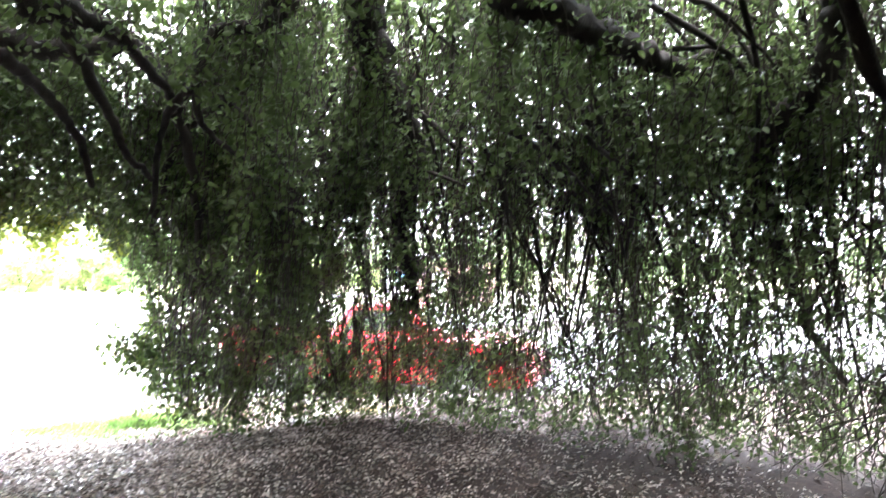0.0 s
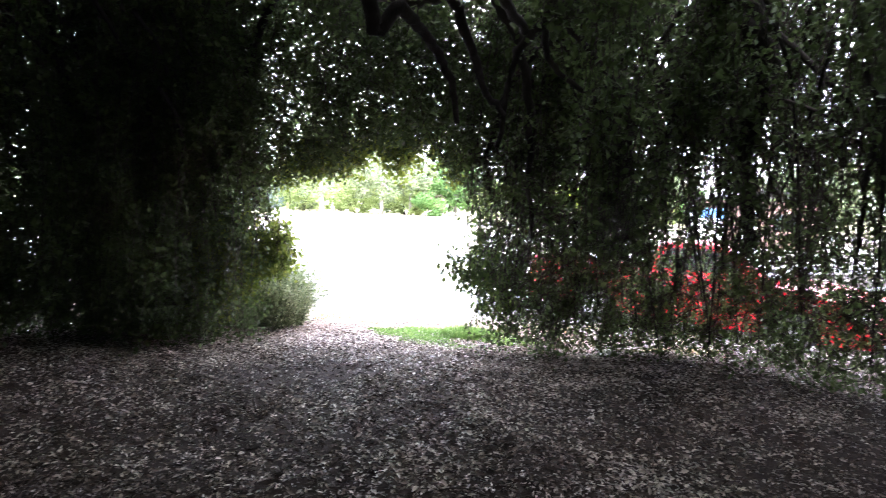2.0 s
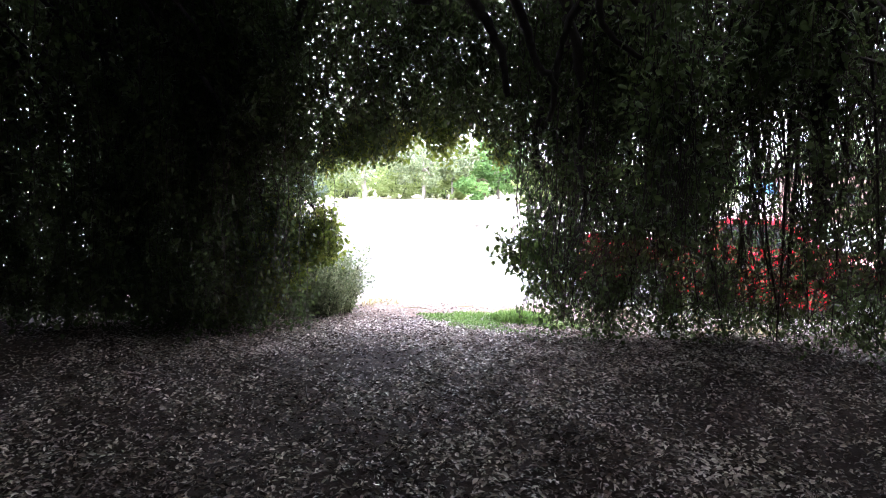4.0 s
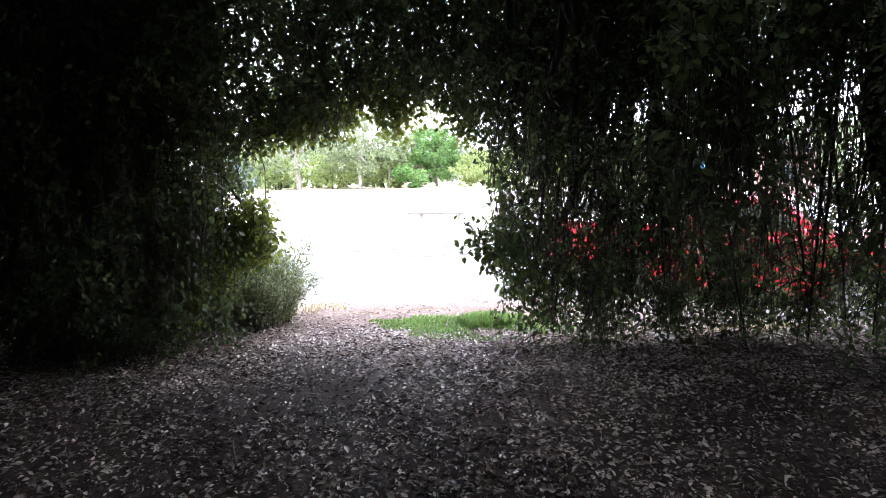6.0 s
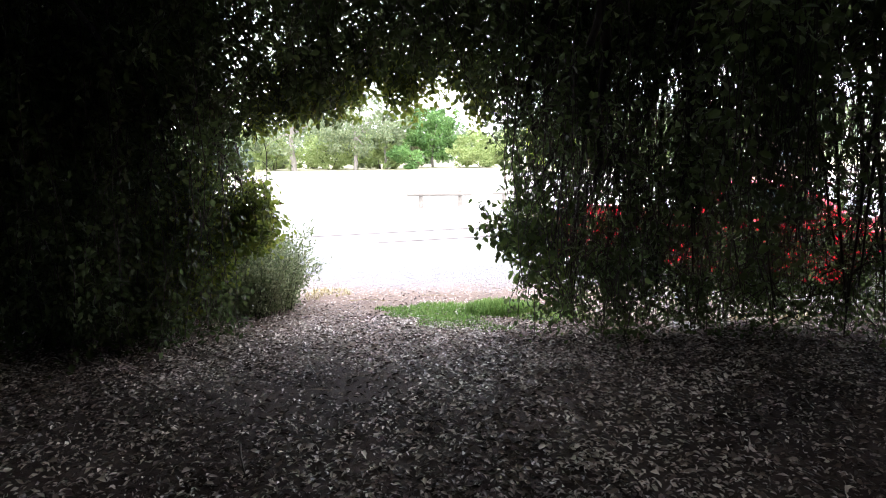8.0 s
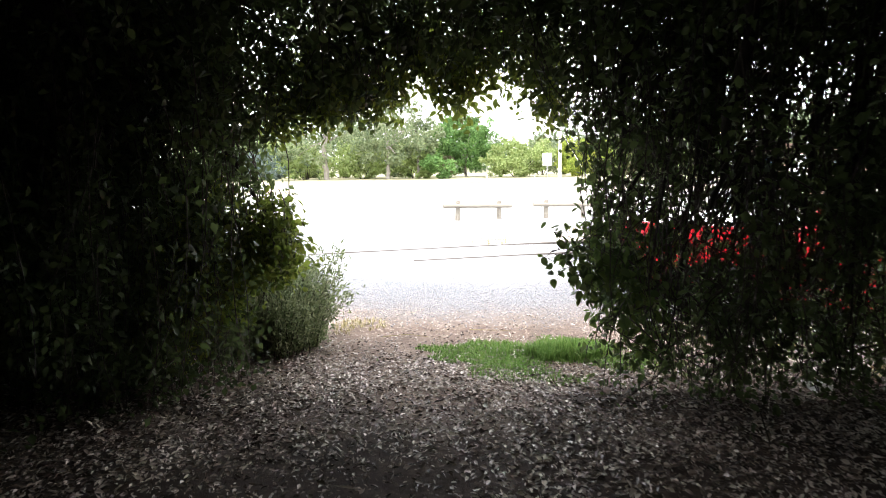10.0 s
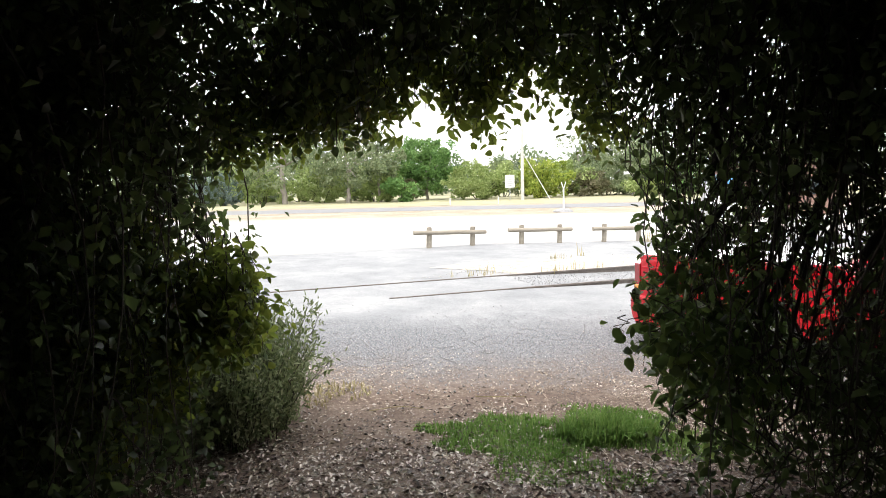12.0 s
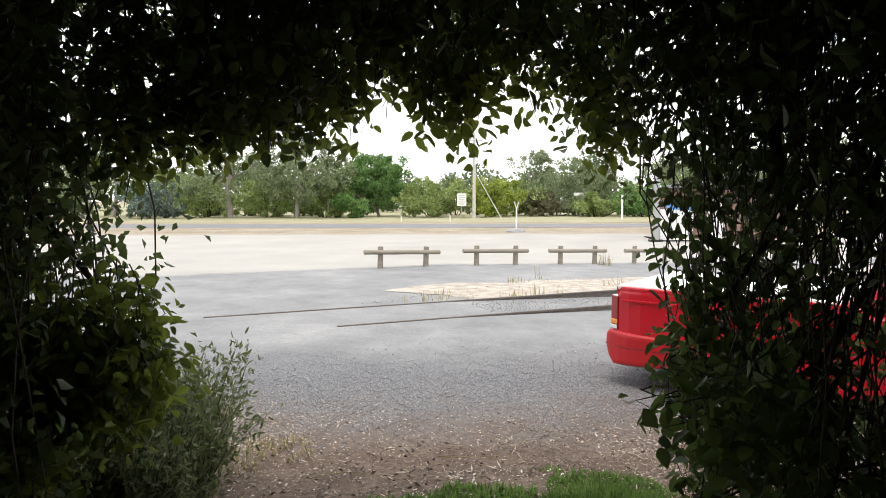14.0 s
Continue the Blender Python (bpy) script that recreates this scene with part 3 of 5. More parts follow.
rng = np.random.default_rng(23)
for i in range(300):
    # thin branches that arch over and droop through the leaves
    k = int(rng.integers(0, 4000))
    e, n, tg = EDGE[k], EDGE_N[k], EDGE_T[k]
    if e[1] < 3 or (abs(e[0] + 2.0) < 1.75 and e[1] > 7):
        continue
    d0, d1, slide = rng.uniform(1.0, 2.4), rng.uniform(0.1, 1.2), rng.normal(0, 0.75)
    z0, z1 = rng.uniform(2.2, 3.9), rng.uniform(-0.1, 1.2)
    f = np.array([0, 0.25, 0.5, 0.75, 1.0])
    out = d0 + (d1 - d0) * f ** 0.7
    pts = [(*(e + n * o + tg * slide * g), z0 + (z1 - z0) * g ** 1.5 + rng.normal(0, 0.07)) for o, g in zip(out, f)]
    if any(abs(q[0] + 2.0) < 1.6 and q[1] > 6 and q[2] < 2.3 for q in pts):
        continue
    tree_part("branch", limb_mesh(pts, rng.uniform(0.014, 0.04), 0.006, 0.12, 16, 5, seed=500 + i))


def strands(count, keep, d_spread, rng, low, inset=-0.1, nodes=12):
    """Hanging twigs: where keep(x, y) allows; d_spread: how far in they start; low: function of (x, y, d) to their lower ends."""
    ids = np.nonzero(keep(EDGE[:, 0], EDGE[:, 1]))[0]
    cum = np.cumsum(SEG[ids])
    m = count // 3                                              # small bundles, evenly strewn along the edge
    pick = ids[np.searchsorted(cum, (np.arange(m) + rng.uniform(0, 1, m)) / m * cum[-1])]
    cd = np.abs(rng.standard_normal(len(pick))) * d_spread + inset
    own = (np.arange(count) + (rng.uniform(0, 1, count) < 0.3) * rng.integers(0, len(pick), count)) % len(pick)
    pick, d = pick[own], cd[own] + rng.normal(0, 0.07, count)
    xy = EDGE[pick] + EDGE_N[pick] * d[:, None] + rng.normal(0, 0.1, (count, 2))
    top = roof_z(d) + rng.uniform(-0.35, 0.45, len(pick))
    bot = low(xy[:, 0], xy[:, 1], d)
    ok = top - bot > 0.25
    xy, top, bot = xy[ok], top[ok], bot[ok]
    s = len(xy)
    f = np.linspace(0, 1, nodes)
    z = top[:, None] + (bot - top)[:, None] * f
    sway = rng.normal(0, 0.36, (s, 1, 2)) * np.sin(f * 2.2)[None, :, None] + rng.normal(0, 0.11, (s, 1, 2)) * np.sin(f * 9 + rng.uniform(0, 6, (s, 1)))[:, :, None] + rng.normal(0, 0.012, (s, nodes, 2))
    path = np.concatenate([xy[:, None] + sway, z[..., None]], 2)
    px, py, pz = path[..., 0], path[..., 1], path[..., 2]
    into_way = ((px > -3.2) & (px < -0.75) & (py > 6.2) & (pz < arch_z(px) - 0.02)).any(1)
    return path[~into_way]


def thin(p):
    """Where the curtain is worn thin, or grows thicker."""
    x, y, z = p[:, 0], p[:, 1], p[:, 2]
    front = (y > 2) & (x > -0.9)
    worn = 0.55 * np.exp(-((x - 2.4) / 0.42) ** 2 - ((z - 1.75) / 0.75) ** 2) + 0.28 * (1 - smoothstep(z, 1.0, 1.7)) * (1 - smoothstep(x, -0.3, 0.2))
    worn = worn - 0.25 * smoothstep(z, 2.1, 2.7)
    worn = worn + (0.1 + 0.34 * smoothstep(x, 0.15, 0.5) - 0.16 * smoothstep(x, 1.0, 2.6)) * smoothstep(z, 0.1, 0.4) * (1 - smoothstep(z, 1.9, 2.3)) * (1 - 0.2 * smoothstep(x, 2.0, 2.4))
    left_top = (0.45 + 0.4 * smoothstep(-x, 2.9, 3.4)) * (1 - smoothstep(x, -2.9, -2.0)) * smoothstep(z - 0.45 * smoothstep(-x, 3.2, 3.6), 1.45, 1.85) * (y > 6)
    return -left_top + front * (worn - 0.12 * (1 - smoothstep(z, -0.1, 0.15)) * smoothstep(x, -0.4, 0.0))


def leaves_on(path, per_metre, rng, size, spread=0.07, hole=0.0, seed=5, fine=True, mat=None, name="foliage"):
    """Leaves along the strands, thinned into clumps and gaps."""
    s, k, _ = path.shape
    span = np.abs(path[:, 0, 2] - path[:, -1, 2])
    n = int(span.sum() * per_metre)
    i = rng.choice(s, n, p=span / span.sum())
    u = rng.uniform(0, k - 1.001, n)
    a, f = u.astype(int), (u % 1)[:, None]
    pos = path[i, a] * (1 - f) + path[i, a + 1] * f + rng.normal(0, spread, (n, 3)) * np.array([1, 1, 0.6])
    keep = 0.48 * wave(pos * np.array([1, 1, 0.7]), 3.2, seed + 40) + 0.42 * wave(pos * np.array([1, 1, 0.7]), 8.0, seed) + rng.normal(0, 0.24, n) > hole + thin(pos)
    pos = pos[keep]
    n = len(pos)
    axis = rng.standard_normal((n, 3)) * np.array([1, 1, 0.6]) + np.array([0, 0, -0.75])
    face = rng.standard_normal((n, 3)) + np.array([0, 0, 0.9])
    L = rng.uniform(0.65, 1.3, n) * size
    return leaf_mesh(name, pos, axis, face, L, L * rng.uniform(0.5, 0.72, n), mat or M_LEAF, fine, 0.2, 0.1)


def twig_mesh(path, r, sides=3):
    s, k, _ = path.shape
    v, f = tubes(path, np.linspace(r, r * 0.35, k)[None] * np.ones((s, 1)), sides)
    return mesh_of("hanging_twigs", v, f, M_TWIG)


def shoots(path, per_strand, rng, reach=0.42):
    """Side shoots that spring from the strands, arch out and droop."""
    s, k, _ = path.shape
    n = int(s * per_strand)
    i, a = rng.integers(0, s, n), rng.integers(2, k, n)
    start = path[i, a]
    g = rng.uniform(0, 6.28, n)
    out = np.stack([np.cos(g), np.sin(g)], 1)
    L = rng.uniform(0.5, 1.3, n) * reach
    f = np.linspace(0, 1, 5)
    swing = (L * rng.uniform(0.25, 0.75, n))[:, None] * np.sin(f * 1.5)
    drop = -L[:, None] * (0.25 * f + 0.65 * f ** 1.8)
    p = np.concatenate([start[:, None, :2] + out[:, None] * swing[..., None], (start[:, 2:3] + drop)[..., None]], 2)
    floor = ground_z(p[:, -1, 0], p[:, -1, 1]) + 0.02
    in_way = (np.abs(p[:, -1, 0] + 1.95) < 1.2) & (p[:, -1, 1] > 6.5) & (p[:, -1, 2] < arch_z(p[:, -1, 0]) - 0.05)
    return p[(p[:, -1, 2] > floor) & ~in_way]


def over_ground(lo, hi):
    return lambda x, y, d: ground_z(x, y) + rng.uniform(lo, hi, len(x)) ** 1.0 + np.clip(d - 0.35, 0, 9) * rng.uniform(0.5, 1.6, len(x))


def open_way(x, y):
    return (np.abs(x + 2.08) < 1.5) & (y > 7)


rng = np.random.default_rng(33)
front_right = lambda x, y: (x > -0.8) & (y > 2.0)
front_left = lambda x, y: (x < -3.2) & (y > 4.0)
back = lambda x, y: ~(((x > -0.8) & (y > 2.0)) | ((x < -3.2) & (y > 4.0)) | open_way(x, y))


def low_right(x, y, d):
    z = ground_z(x, y) + rng.uniform(0, 1, len(x)) ** 1.4 * 0.8 - 0.01 + np.clip(d - 0.22, 0, 9) * rng.uniform(0.45, 1.5, len(x))
    return np.maximum(z, arch_z(x) + rng.uniform(-0.1, 0.35, len(x)) * (np.abs(x + 2.08) < 1.7))


def low_left(x, y, d):
    z = ground_z(x, y) + rng.uniform(-0.02, 0.16, len(x)) + np.clip(d - 0.6, 0, 9) * rng.uniform(0.3, 1.2, len(x))
    return np.maximum(z, arch_z(x) + rng.uniform(-0.1, 0.35, len(x)) * (np.abs(x + 2.08) < 1.7))


def low_arch(x, y, d):
    return np.maximum(arch_z(x), 1.4) + rng.uniform(0, 1, len(x)) ** 1.5 * 0.42 + 0.12 - 0.12 * (x < -2.2) + np.clip(d, 0, 9) * 0.25


SPECS = [
    ("right edge", 84, lambda x, y: (x > -0.75) & (x < 0.7) & (y > 7), 0.5, lambda x, y, d: np.maximum(low_right(x, y, d), 0.95 - 0.8 * smoothstep(x, -0.1, 0.5)), 36, 0.06, -0.25, 2, 0.05, 1.0, 1.2),
    ("corner", 90, lambda x, y: (x > -0.95) & (x < 0.25) & (y > 7), 0.4, lambda x, y, d: np.maximum(low_right(x, y, d), 1.35), 38, 0.06, -0.28, 2, -0.05, 1.0, 1.0),
    ("right", 640, lambda x, y: front_right(x, y) & (y > 5.6), 0.85, low_right, 16, 0.056, -0.24, True, 0.05, 1.0, 4.2),
    ("far right", 380, lambda x, y: front_right(x, y) & (y <= 5.6), 0.75, low_right, 24, 0.056, -0.08, False, 0.0, 1.0, 3.6),
    ("shoulder", 130, lambda x, y: (x > 0.6) & (y > 5.0), 0.6, low_right, 36, 0.06, -0.34, False, -0.1, -0.42, 0),
    ("skirt", 540, lambda x, y: (x > -0.1) & (y > 1.8), 0.25, low_left, 46, 0.054, -0.3, True, -0.15, 0.22, 0),
    ("left", 260, lambda x, y: front_left(x, y) & (x > -5) & (x < -3.7), 0.6, low_left, 50, 0.064, -0.5, False, -0.1, 1.0, 1.0),
    ("inner left", 140, lambda x, y: (x < -3.9) & (x > -5.6) & (y > 7), 0.35, low_left, 58, 0.066, -0.5, False, 0.55, 1.0, 0),
    ("far left", 640, lambda x, y: front_left(x, y) & (x <= -4.6), 0.8, low_left, 46, 0.08, -0.62, False, -0.1, 1.0, 1.0),
    ("left skirt", 240, lambda x, y: (x < -4.2) & (y > 3.0), 0.3, low_left, 50, 0.06, -0.6, False, -0.1, 0.2, 0),
    ("arch", 400, lambda x, y: (x > -4.1) & (x < -0.58) & (y > 7), 0.75, low_arch, 46, 0.064, -0.28, 2, -0.1, 1.0, 1.0),
]
for kind_, count, keep, spread_d, low, per_m, size, hole, fine, inset, run, side in SPECS:
    path = strands(count, keep, spread_d, rng, low, inset)
    end = -1 if run > 0 else 0
    path[..., 2] = path[:, end, 2][:, None] + (path[..., 2] - path[:, end, 2][:, None]) * abs(run)   # short shoots low down or high up
    tree_part("twig_curtain", twig_mesh(path, 0.006 if fine == 2 else 0.009), "thin brown hanging twigs", "stuff")
    tree_part("foliage", leaves_on(path, per_m, rng, size, 0.085, hole, fine=fine), "small dark green leaves", "stuff")
    if side:
        spray = shoots(path, side, rng, 0.55 if side > 2 else 0.42)
        tree_part("twig_curtain", twig_mesh(spray, 0.006), "thin arching side shoots", "stuff")
        tree_part("foliage", leaves_on(spray, 46, rng, size, 0.045, hole - 0.1, fine=fine), "small dark green leaves", "stuff")
# back of the curtain, out of view: large leaves added to shut out light
path = strands(800, back, 0.8, rng, over_ground(0.02, 0.6), nodes=6)
tree_part("foliage", leaves_on(path, 26, rng, 0.27, 0.2, -0.5, fine=False), "small dark green leaves", "stuff")


# shorter strands that hang from the inner boughs
drops = []
for pts, r0, r1 in BOUGHS:
    p = smooth_path(pts, 60)
    p = p[(p[:, 2] > 1.5) & (p[:, 1] > 2.6)]
    if not len(p):
        continue
    k = int(len(p) * 1.5)
    a = p[rng.integers(0, len(p), k)] + rng.normal(0, 0.1, (k, 3))
    drop = rng.uniform(0.25, 1.0, k) ** 1.3 * 1.5
    low = np.where(a[:, 0] < 0.3, 2.75, 0.7)
    z1 = np.maximum(a[:, 2] - drop, low)
    ok = (a[:, 2] - z1 > 0.2) & ~((np.abs(a[:, 0] + 1.8) < 1.6) & (a[:, 1] > 5.5))
    a, z1 = a[ok], z1[ok]
    f = np.linspace(0, 1, 12)
    q = np.repeat(a[:, None], 12, 1)
    q[..., 2] = a[:, 2:3] + (z1 - a[:, 2])[:, None] * f
    q[..., :2] += rng.normal(0, 0.09, (len(a), 1, 2)) * f[None, :, None] + rng.normal(0, 0.012, (len(a), 12, 2))
    drops.append(q)
path = np.concatenate(drops)
tree_part("twig_curtain", twig_mesh(path, 0.006), "thin brown hanging twigs", "stuff")
tree_part("foliage", leaves_on(path, 42, rng, 0.058, 0.1, -0.4), "small dark green leaves", "stuff")


def brooms(count, seed):
    """Drooping branch ends that fan out into bundles of thin twigs."""
    rng = np.random.default_rng(seed)
    ids = np.nonzero((EDGE[:, 0] > -0.3) & (EDGE[:, 1] > 2.5))[0]
    k = ids[rng.integers(0, len(ids), count)]
    at = EDGE[k] + EDGE_N[k] * np.abs(rng.normal(0.1, 0.6, count))[:, None]
    z0 = rng.uniform(0.75, 2.7, count)
    per = 9
    L = rng.uniform(0.35, 1.0, (count, per)) * rng.uniform(0.7, 1.5, (count, 1))
    lean = rng.normal(0, 0.16, (count, 1, 2)) + rng.normal(0, 0.2, (count, per, 2))
    f = np.linspace(0, 1, 8)
    p = np.zeros((count, per, 8, 3))
    p[..., :2] = at[:, None, None] + lean[:, :, None] * L[:, :, None, None] * (f ** 0.8)[:, None] + rng.normal(0, 0.01, (count, per, 8, 2))
    p[..., 2] = z0[:, None, None] + rng.normal(0.1, 0.12, (count, per, 1)) - L[..., None] * f
    p = p.reshape(-1, 8, 3)
    end = p[:, -1]
    clear = (end[:, 2] > ground_z(end[:, 0], end[:, 1]) + 0.03) & (end[:, 0] > -0.55)
    return p[clear]


path = brooms(60, 35)
tree_part("twig_curtain", twig_mesh(path, 0.01), "bundles of thin dark drooping twigs", "stuff")
tree_part("foliage", leaves_on(path, 9, rng, 0.052, 0.04, -0.3), "small dark green leaves", "stuff")


def crown_leaves(n, size, seed, region, hole, fine, rise=0.15):
    """The leaf layer over the roof of the shelter."""
    rng = np.random.default_rng(seed)
    xy = np.stack([rng.uniform(-10, 6, n * 3), rng.uniform(-6.5, 9.6, n * 3)], 1)
    dist = np.full(len(xy), 99.0)
    near = EDGE[::40]
    for blk in range(0, len(xy), 20000):
        dd = xy[blk:blk + 20000, None] - near[None]
        dist[blk:blk + 20000] = np.sqrt((dd ** 2).sum(2)).min(1)
    centre = np.array([-2.0, 1.8])
    inside = np.array([True] * len(xy))
    ang = np.arctan2(xy[:, 1] - centre[1], xy[:, 0] - centre[0])
    ea = np.arctan2(EDGE[:, 1] - centre[1], EDGE[:, 0] - centre[0])
    o = np.argsort(ea)
    er = np.linalg.norm(EDGE - centre, axis=1)
    inside = np.linalg.norm(xy - centre, axis=1) < np.interp(ang, ea[o], er[o], period=2 * np.pi)
    ok = inside & region(xy[:, 0], xy[:, 1])
    xy, dist = xy[ok][:n], dist[ok][:n]
    pos = np.concatenate([xy, (roof_z(dist) + rng.normal(rise, 0.28, len(xy)))[:, None]], 1)
    ok = wave(pos, 2.2, seed) + rng.normal(0, 0.35, len(pos)) > hole - 0.7 * (1 - smoothstep(pos[:, 0], -1.4, -0.1))
    pos = pos[ok]
    m = len(pos)
    L = rng.uniform(0.7, 1.3, m) * size
    return leaf_mesh("foliage", pos, rng.standard_normal((m, 3)) + np.array([0, 0, -0.3]), rng.standard_normal((m, 3)) + np.array([0, 0, 0.6]), L, L * 0.62, M_LEAF, fine, 0.2, 0.1)


tree_part("foliage", crown_leaves(36000, 0.1, 43, lambda x, y: y > 5.8, -0.3, False), "small dark green leaves", "stuff")
tree_part("foliage", crown_leaves(70000, 0.13, 41, lambda x, y: y > 2.2, -0.6, False), "small dark green leaves", "stuff")
# rear crown, out of view: larger leaves added to keep skylight off the floor
tree_part("foliage", crown_leaves(40000, 0.23, 42, lambda x, y: y <= 2.2, -0.8, False), "small dark green leaves", "stuff")


# unseen upper layer of oversized leaves, added only to block skylight
tree_part("foliage", crown_leaves(13000, 0.3, 44, lambda x, y: (y < 6.4) & ((x < -1.5) | (y < 2.5)), -1.4, False, 0.75), "small dark green leaves", "stuff")


# ---- broad-leaved vine round the way out ----
def one_leaf(length, width, seed, mat):
    """A broad blade with a raised midrib line and a curled tip."""
    rng = np.random.default_rng(seed)
    st = [(0, 0.02), (0.15, 0.3), (0.4, 0.5), (0.68, 0.4), (0.88, 0.18), (1, 0.02)]
    v, f = [], []
    for a, w in st:
        z = -0.16 * a * a + 0.03 * rng.normal()
        v += [(-w * width, a * length, (z + 0.12 * w) * length), (0, a * length, z * length), (w * width, a * length, (z + 0.12 * w) * length)]
    for i in range(len(st) - 1):
        f += [(3 * i, 3 * i + 1, 3 * i + 4, 3 * i + 3), (3 * i + 1, 3 * i + 2, 3 * i + 5, 3 * i + 4)]
    return mesh_of("leaf", v, f, mat, True)


rim = {m: [one_leaf(0.085, 0.052, k, m) for k in range(4)] for m in (M_VINE_LIT, M_VINE_DARK)}


def vine(name, x_fn, n, size, label, seed, at, mat):
    """Short trailing stems with broad leaves."""
    rng = np.random.default_rng(seed)
    v = thing(name, *at, label, "vine")
    path = x_fn(rng, n)
    inv = Matrix.Translation(-Vector(at))
    for nm, me, lb in (("stem_tangle", twig_mesh(path, 0.004), "thin brown trailing stems"), ("leaf_mass", leaves_on(path, 46, rng, size, 0.06, -0.9, seed, 2, mat, "leaves"), "broad oval green leaves")):
        part(nm, me, None, v, lb, "stuff").matrix_parent_inverse = inv
    for k in range(80):
        p = path[rng.integers(0, len(path)), rng.integers(4, path.shape[1])]
        ob = part("leaf", rim[mat][k % 4], None, v)
        ob.matrix_parent_inverse = inv
        ob.matrix_basis = pose(*p, rng.uniform(-110, -30), rng.uniform(-40, 40), rng.uniform(0, 360))


def hang(x, y, z0, z1, rng, nodes=9, lean=0.08):
    n = len(x)
    f = np.linspace(0, 1, nodes)
    p = np.stack([np.repeat(x[:, None], nodes, 1), np.repeat(y[:, None], nodes, 1), z0[:, None] + (z1 - z0)[:, None] * f], 2)
    p[..., :2] += rng.normal(0, lean, (n, 1, 2)) * f[None, :, None] ** 1.5 + rng.normal(0, 0.02, (n, nodes, 2))
    return p


def arch_stems(rng, n):
    x = rng.uniform(-3.25, -0.85, n)
    top = arch_z(x)
    return hang(x, 8.52 + rng.normal(0, 0.14, n), top + rng.uniform(0.3, 0.8, n), top + rng.normal(0.09, 0.08, n), rng)


def right_stems(rng, n):
    out = rng.uniform(0, 1, n) < 0.4
    x = np.where(out, rng.uniform(-0.97, -0.35, n), rng.uniform(-0.62, 0.1, n))
    z0 = np.where(out, rng.uniform(0.7, 1.0, n), rng.uniform(0.6, 1.6, n))
    z1 = np.where(out, np.maximum(z0 - rng.uniform(0.15, 0.5, n), 0.35 + 1.6 * np.clip(-0.6 - x, 0, 1)), z0 - rng.uniform(0.4, 1.1, n))
    return hang(x, np.where(out, 7.7, 8.3) + rng.normal(0, 0.13, n), z0, np.minimum(z1, z0 - 0.1), rng, lean=0.05)


def left_stems(rng, n):
    x = rng.uniform(-4.3, -3.1, n)
    z0 = np.where(x > -3.5, rng.uniform(0.75, 1.25, n), rng.uniform(0.3, 1.5, n))
    z1 = np.maximum(z0 - rng.uniform(0.3, 0.8, n), np.where(x > -3.45, 0.45, np.where(x > -3.85, 0.1, -0.25)))
    return hang(x, 8.4 + 0.25 * (x + 3.2) + rng.normal(0, 0.12, n), z0, z1, rng, lean=0.08)


vine("vine", arch_stems, 200, 0.07, "broad-leaved green vine trailing from the top of the leafy arch", 71, (-2.0, 8.8, 1.7), M_VINE_LIT)
vine("vine", right_stems, 100, 0.074, "broad-leaved dark green vine hanging down beside the way out", 72, (-0.5, 8.5, -0.3), M_VINE_DARK)
vine("vine", left_stems, 230, 0.066, "green leafy vine at the side of the leafy arch", 73, (-3.6, 8.6, -0.35), M_VINE_LIT)


# ---- shrub beside the way out ----
def shrub(at, radius, height, stems, label, seed):
    rng = np.random.default_rng(seed)
    b = thing("shrub", *at, label, "shrub")
    ang, tilt = rng.uniform(0, 6.28, stems), np.abs(rng.normal(0.45, 0.32, stems))
    L = height * rng.uniform(0.35, 1.0, stems) ** 0.8
    f = np.linspace(0, 1, 8)
    out = np.stack([np.cos(ang), np.sin(ang)], 1)
    base = out * rng.uniform(0, radius * 0.7, stems)[:, None]
    reach = (np.sin(tilt) * L)[:, None] * f ** 1.4
    p = np.concatenate([base[:, None] + out[:, None] * reach[..., None] * (radius / height) * 1.05, ((np.cos(tilt) * L)[:, None] * f)[..., None]], 2)
    p[..., :2] += np.cumsum(rng.normal(0, 0.012, (stems, 8, 2)), 1)
    part("branch_tangle", twig_mesh(p, 0.0035), None, b, "thin grey-brown branches", "stuff")
    n = stems * 85
    i, u = rng.integers(0, stems, n), rng.uniform(0.3, 6.99, n)
    a, g = u.astype(int), (u % 1)[:, None]
    pos = p[i, a] * (1 - g) + p[i, np.minimum(a + 1, 7)] * g + rng.normal(0, 0.035, (n, 3))
    ax = unit(p[i, np.minimum(a + 1, 7)] - p[i, a]) * 0.8 + rng.standard_normal((n, 3)) * 0.7
    Ls = rng.uniform(0.034, 0.066, n)
    part("leaf_mass", leaf_mesh("leaves", pos, ax, rng.standard_normal((n, 3)) + np.array([0, 0, 0.5]), Ls, Ls * 0.3, M_OLIVE, True, 0.15), None, b, "small narrow grey-green leaves", "stuff")


shrub((-3.7, 9.42, -0.42), 0.74, 1.06, 440, "rounded grey-green olive-leaved shrub growing beside the way out", 81)
shrub((-3.95, 9.15, -0.41), 0.42, 0.95, 120, "grey-green olive-leaved shrub under the weeping branches", 82)


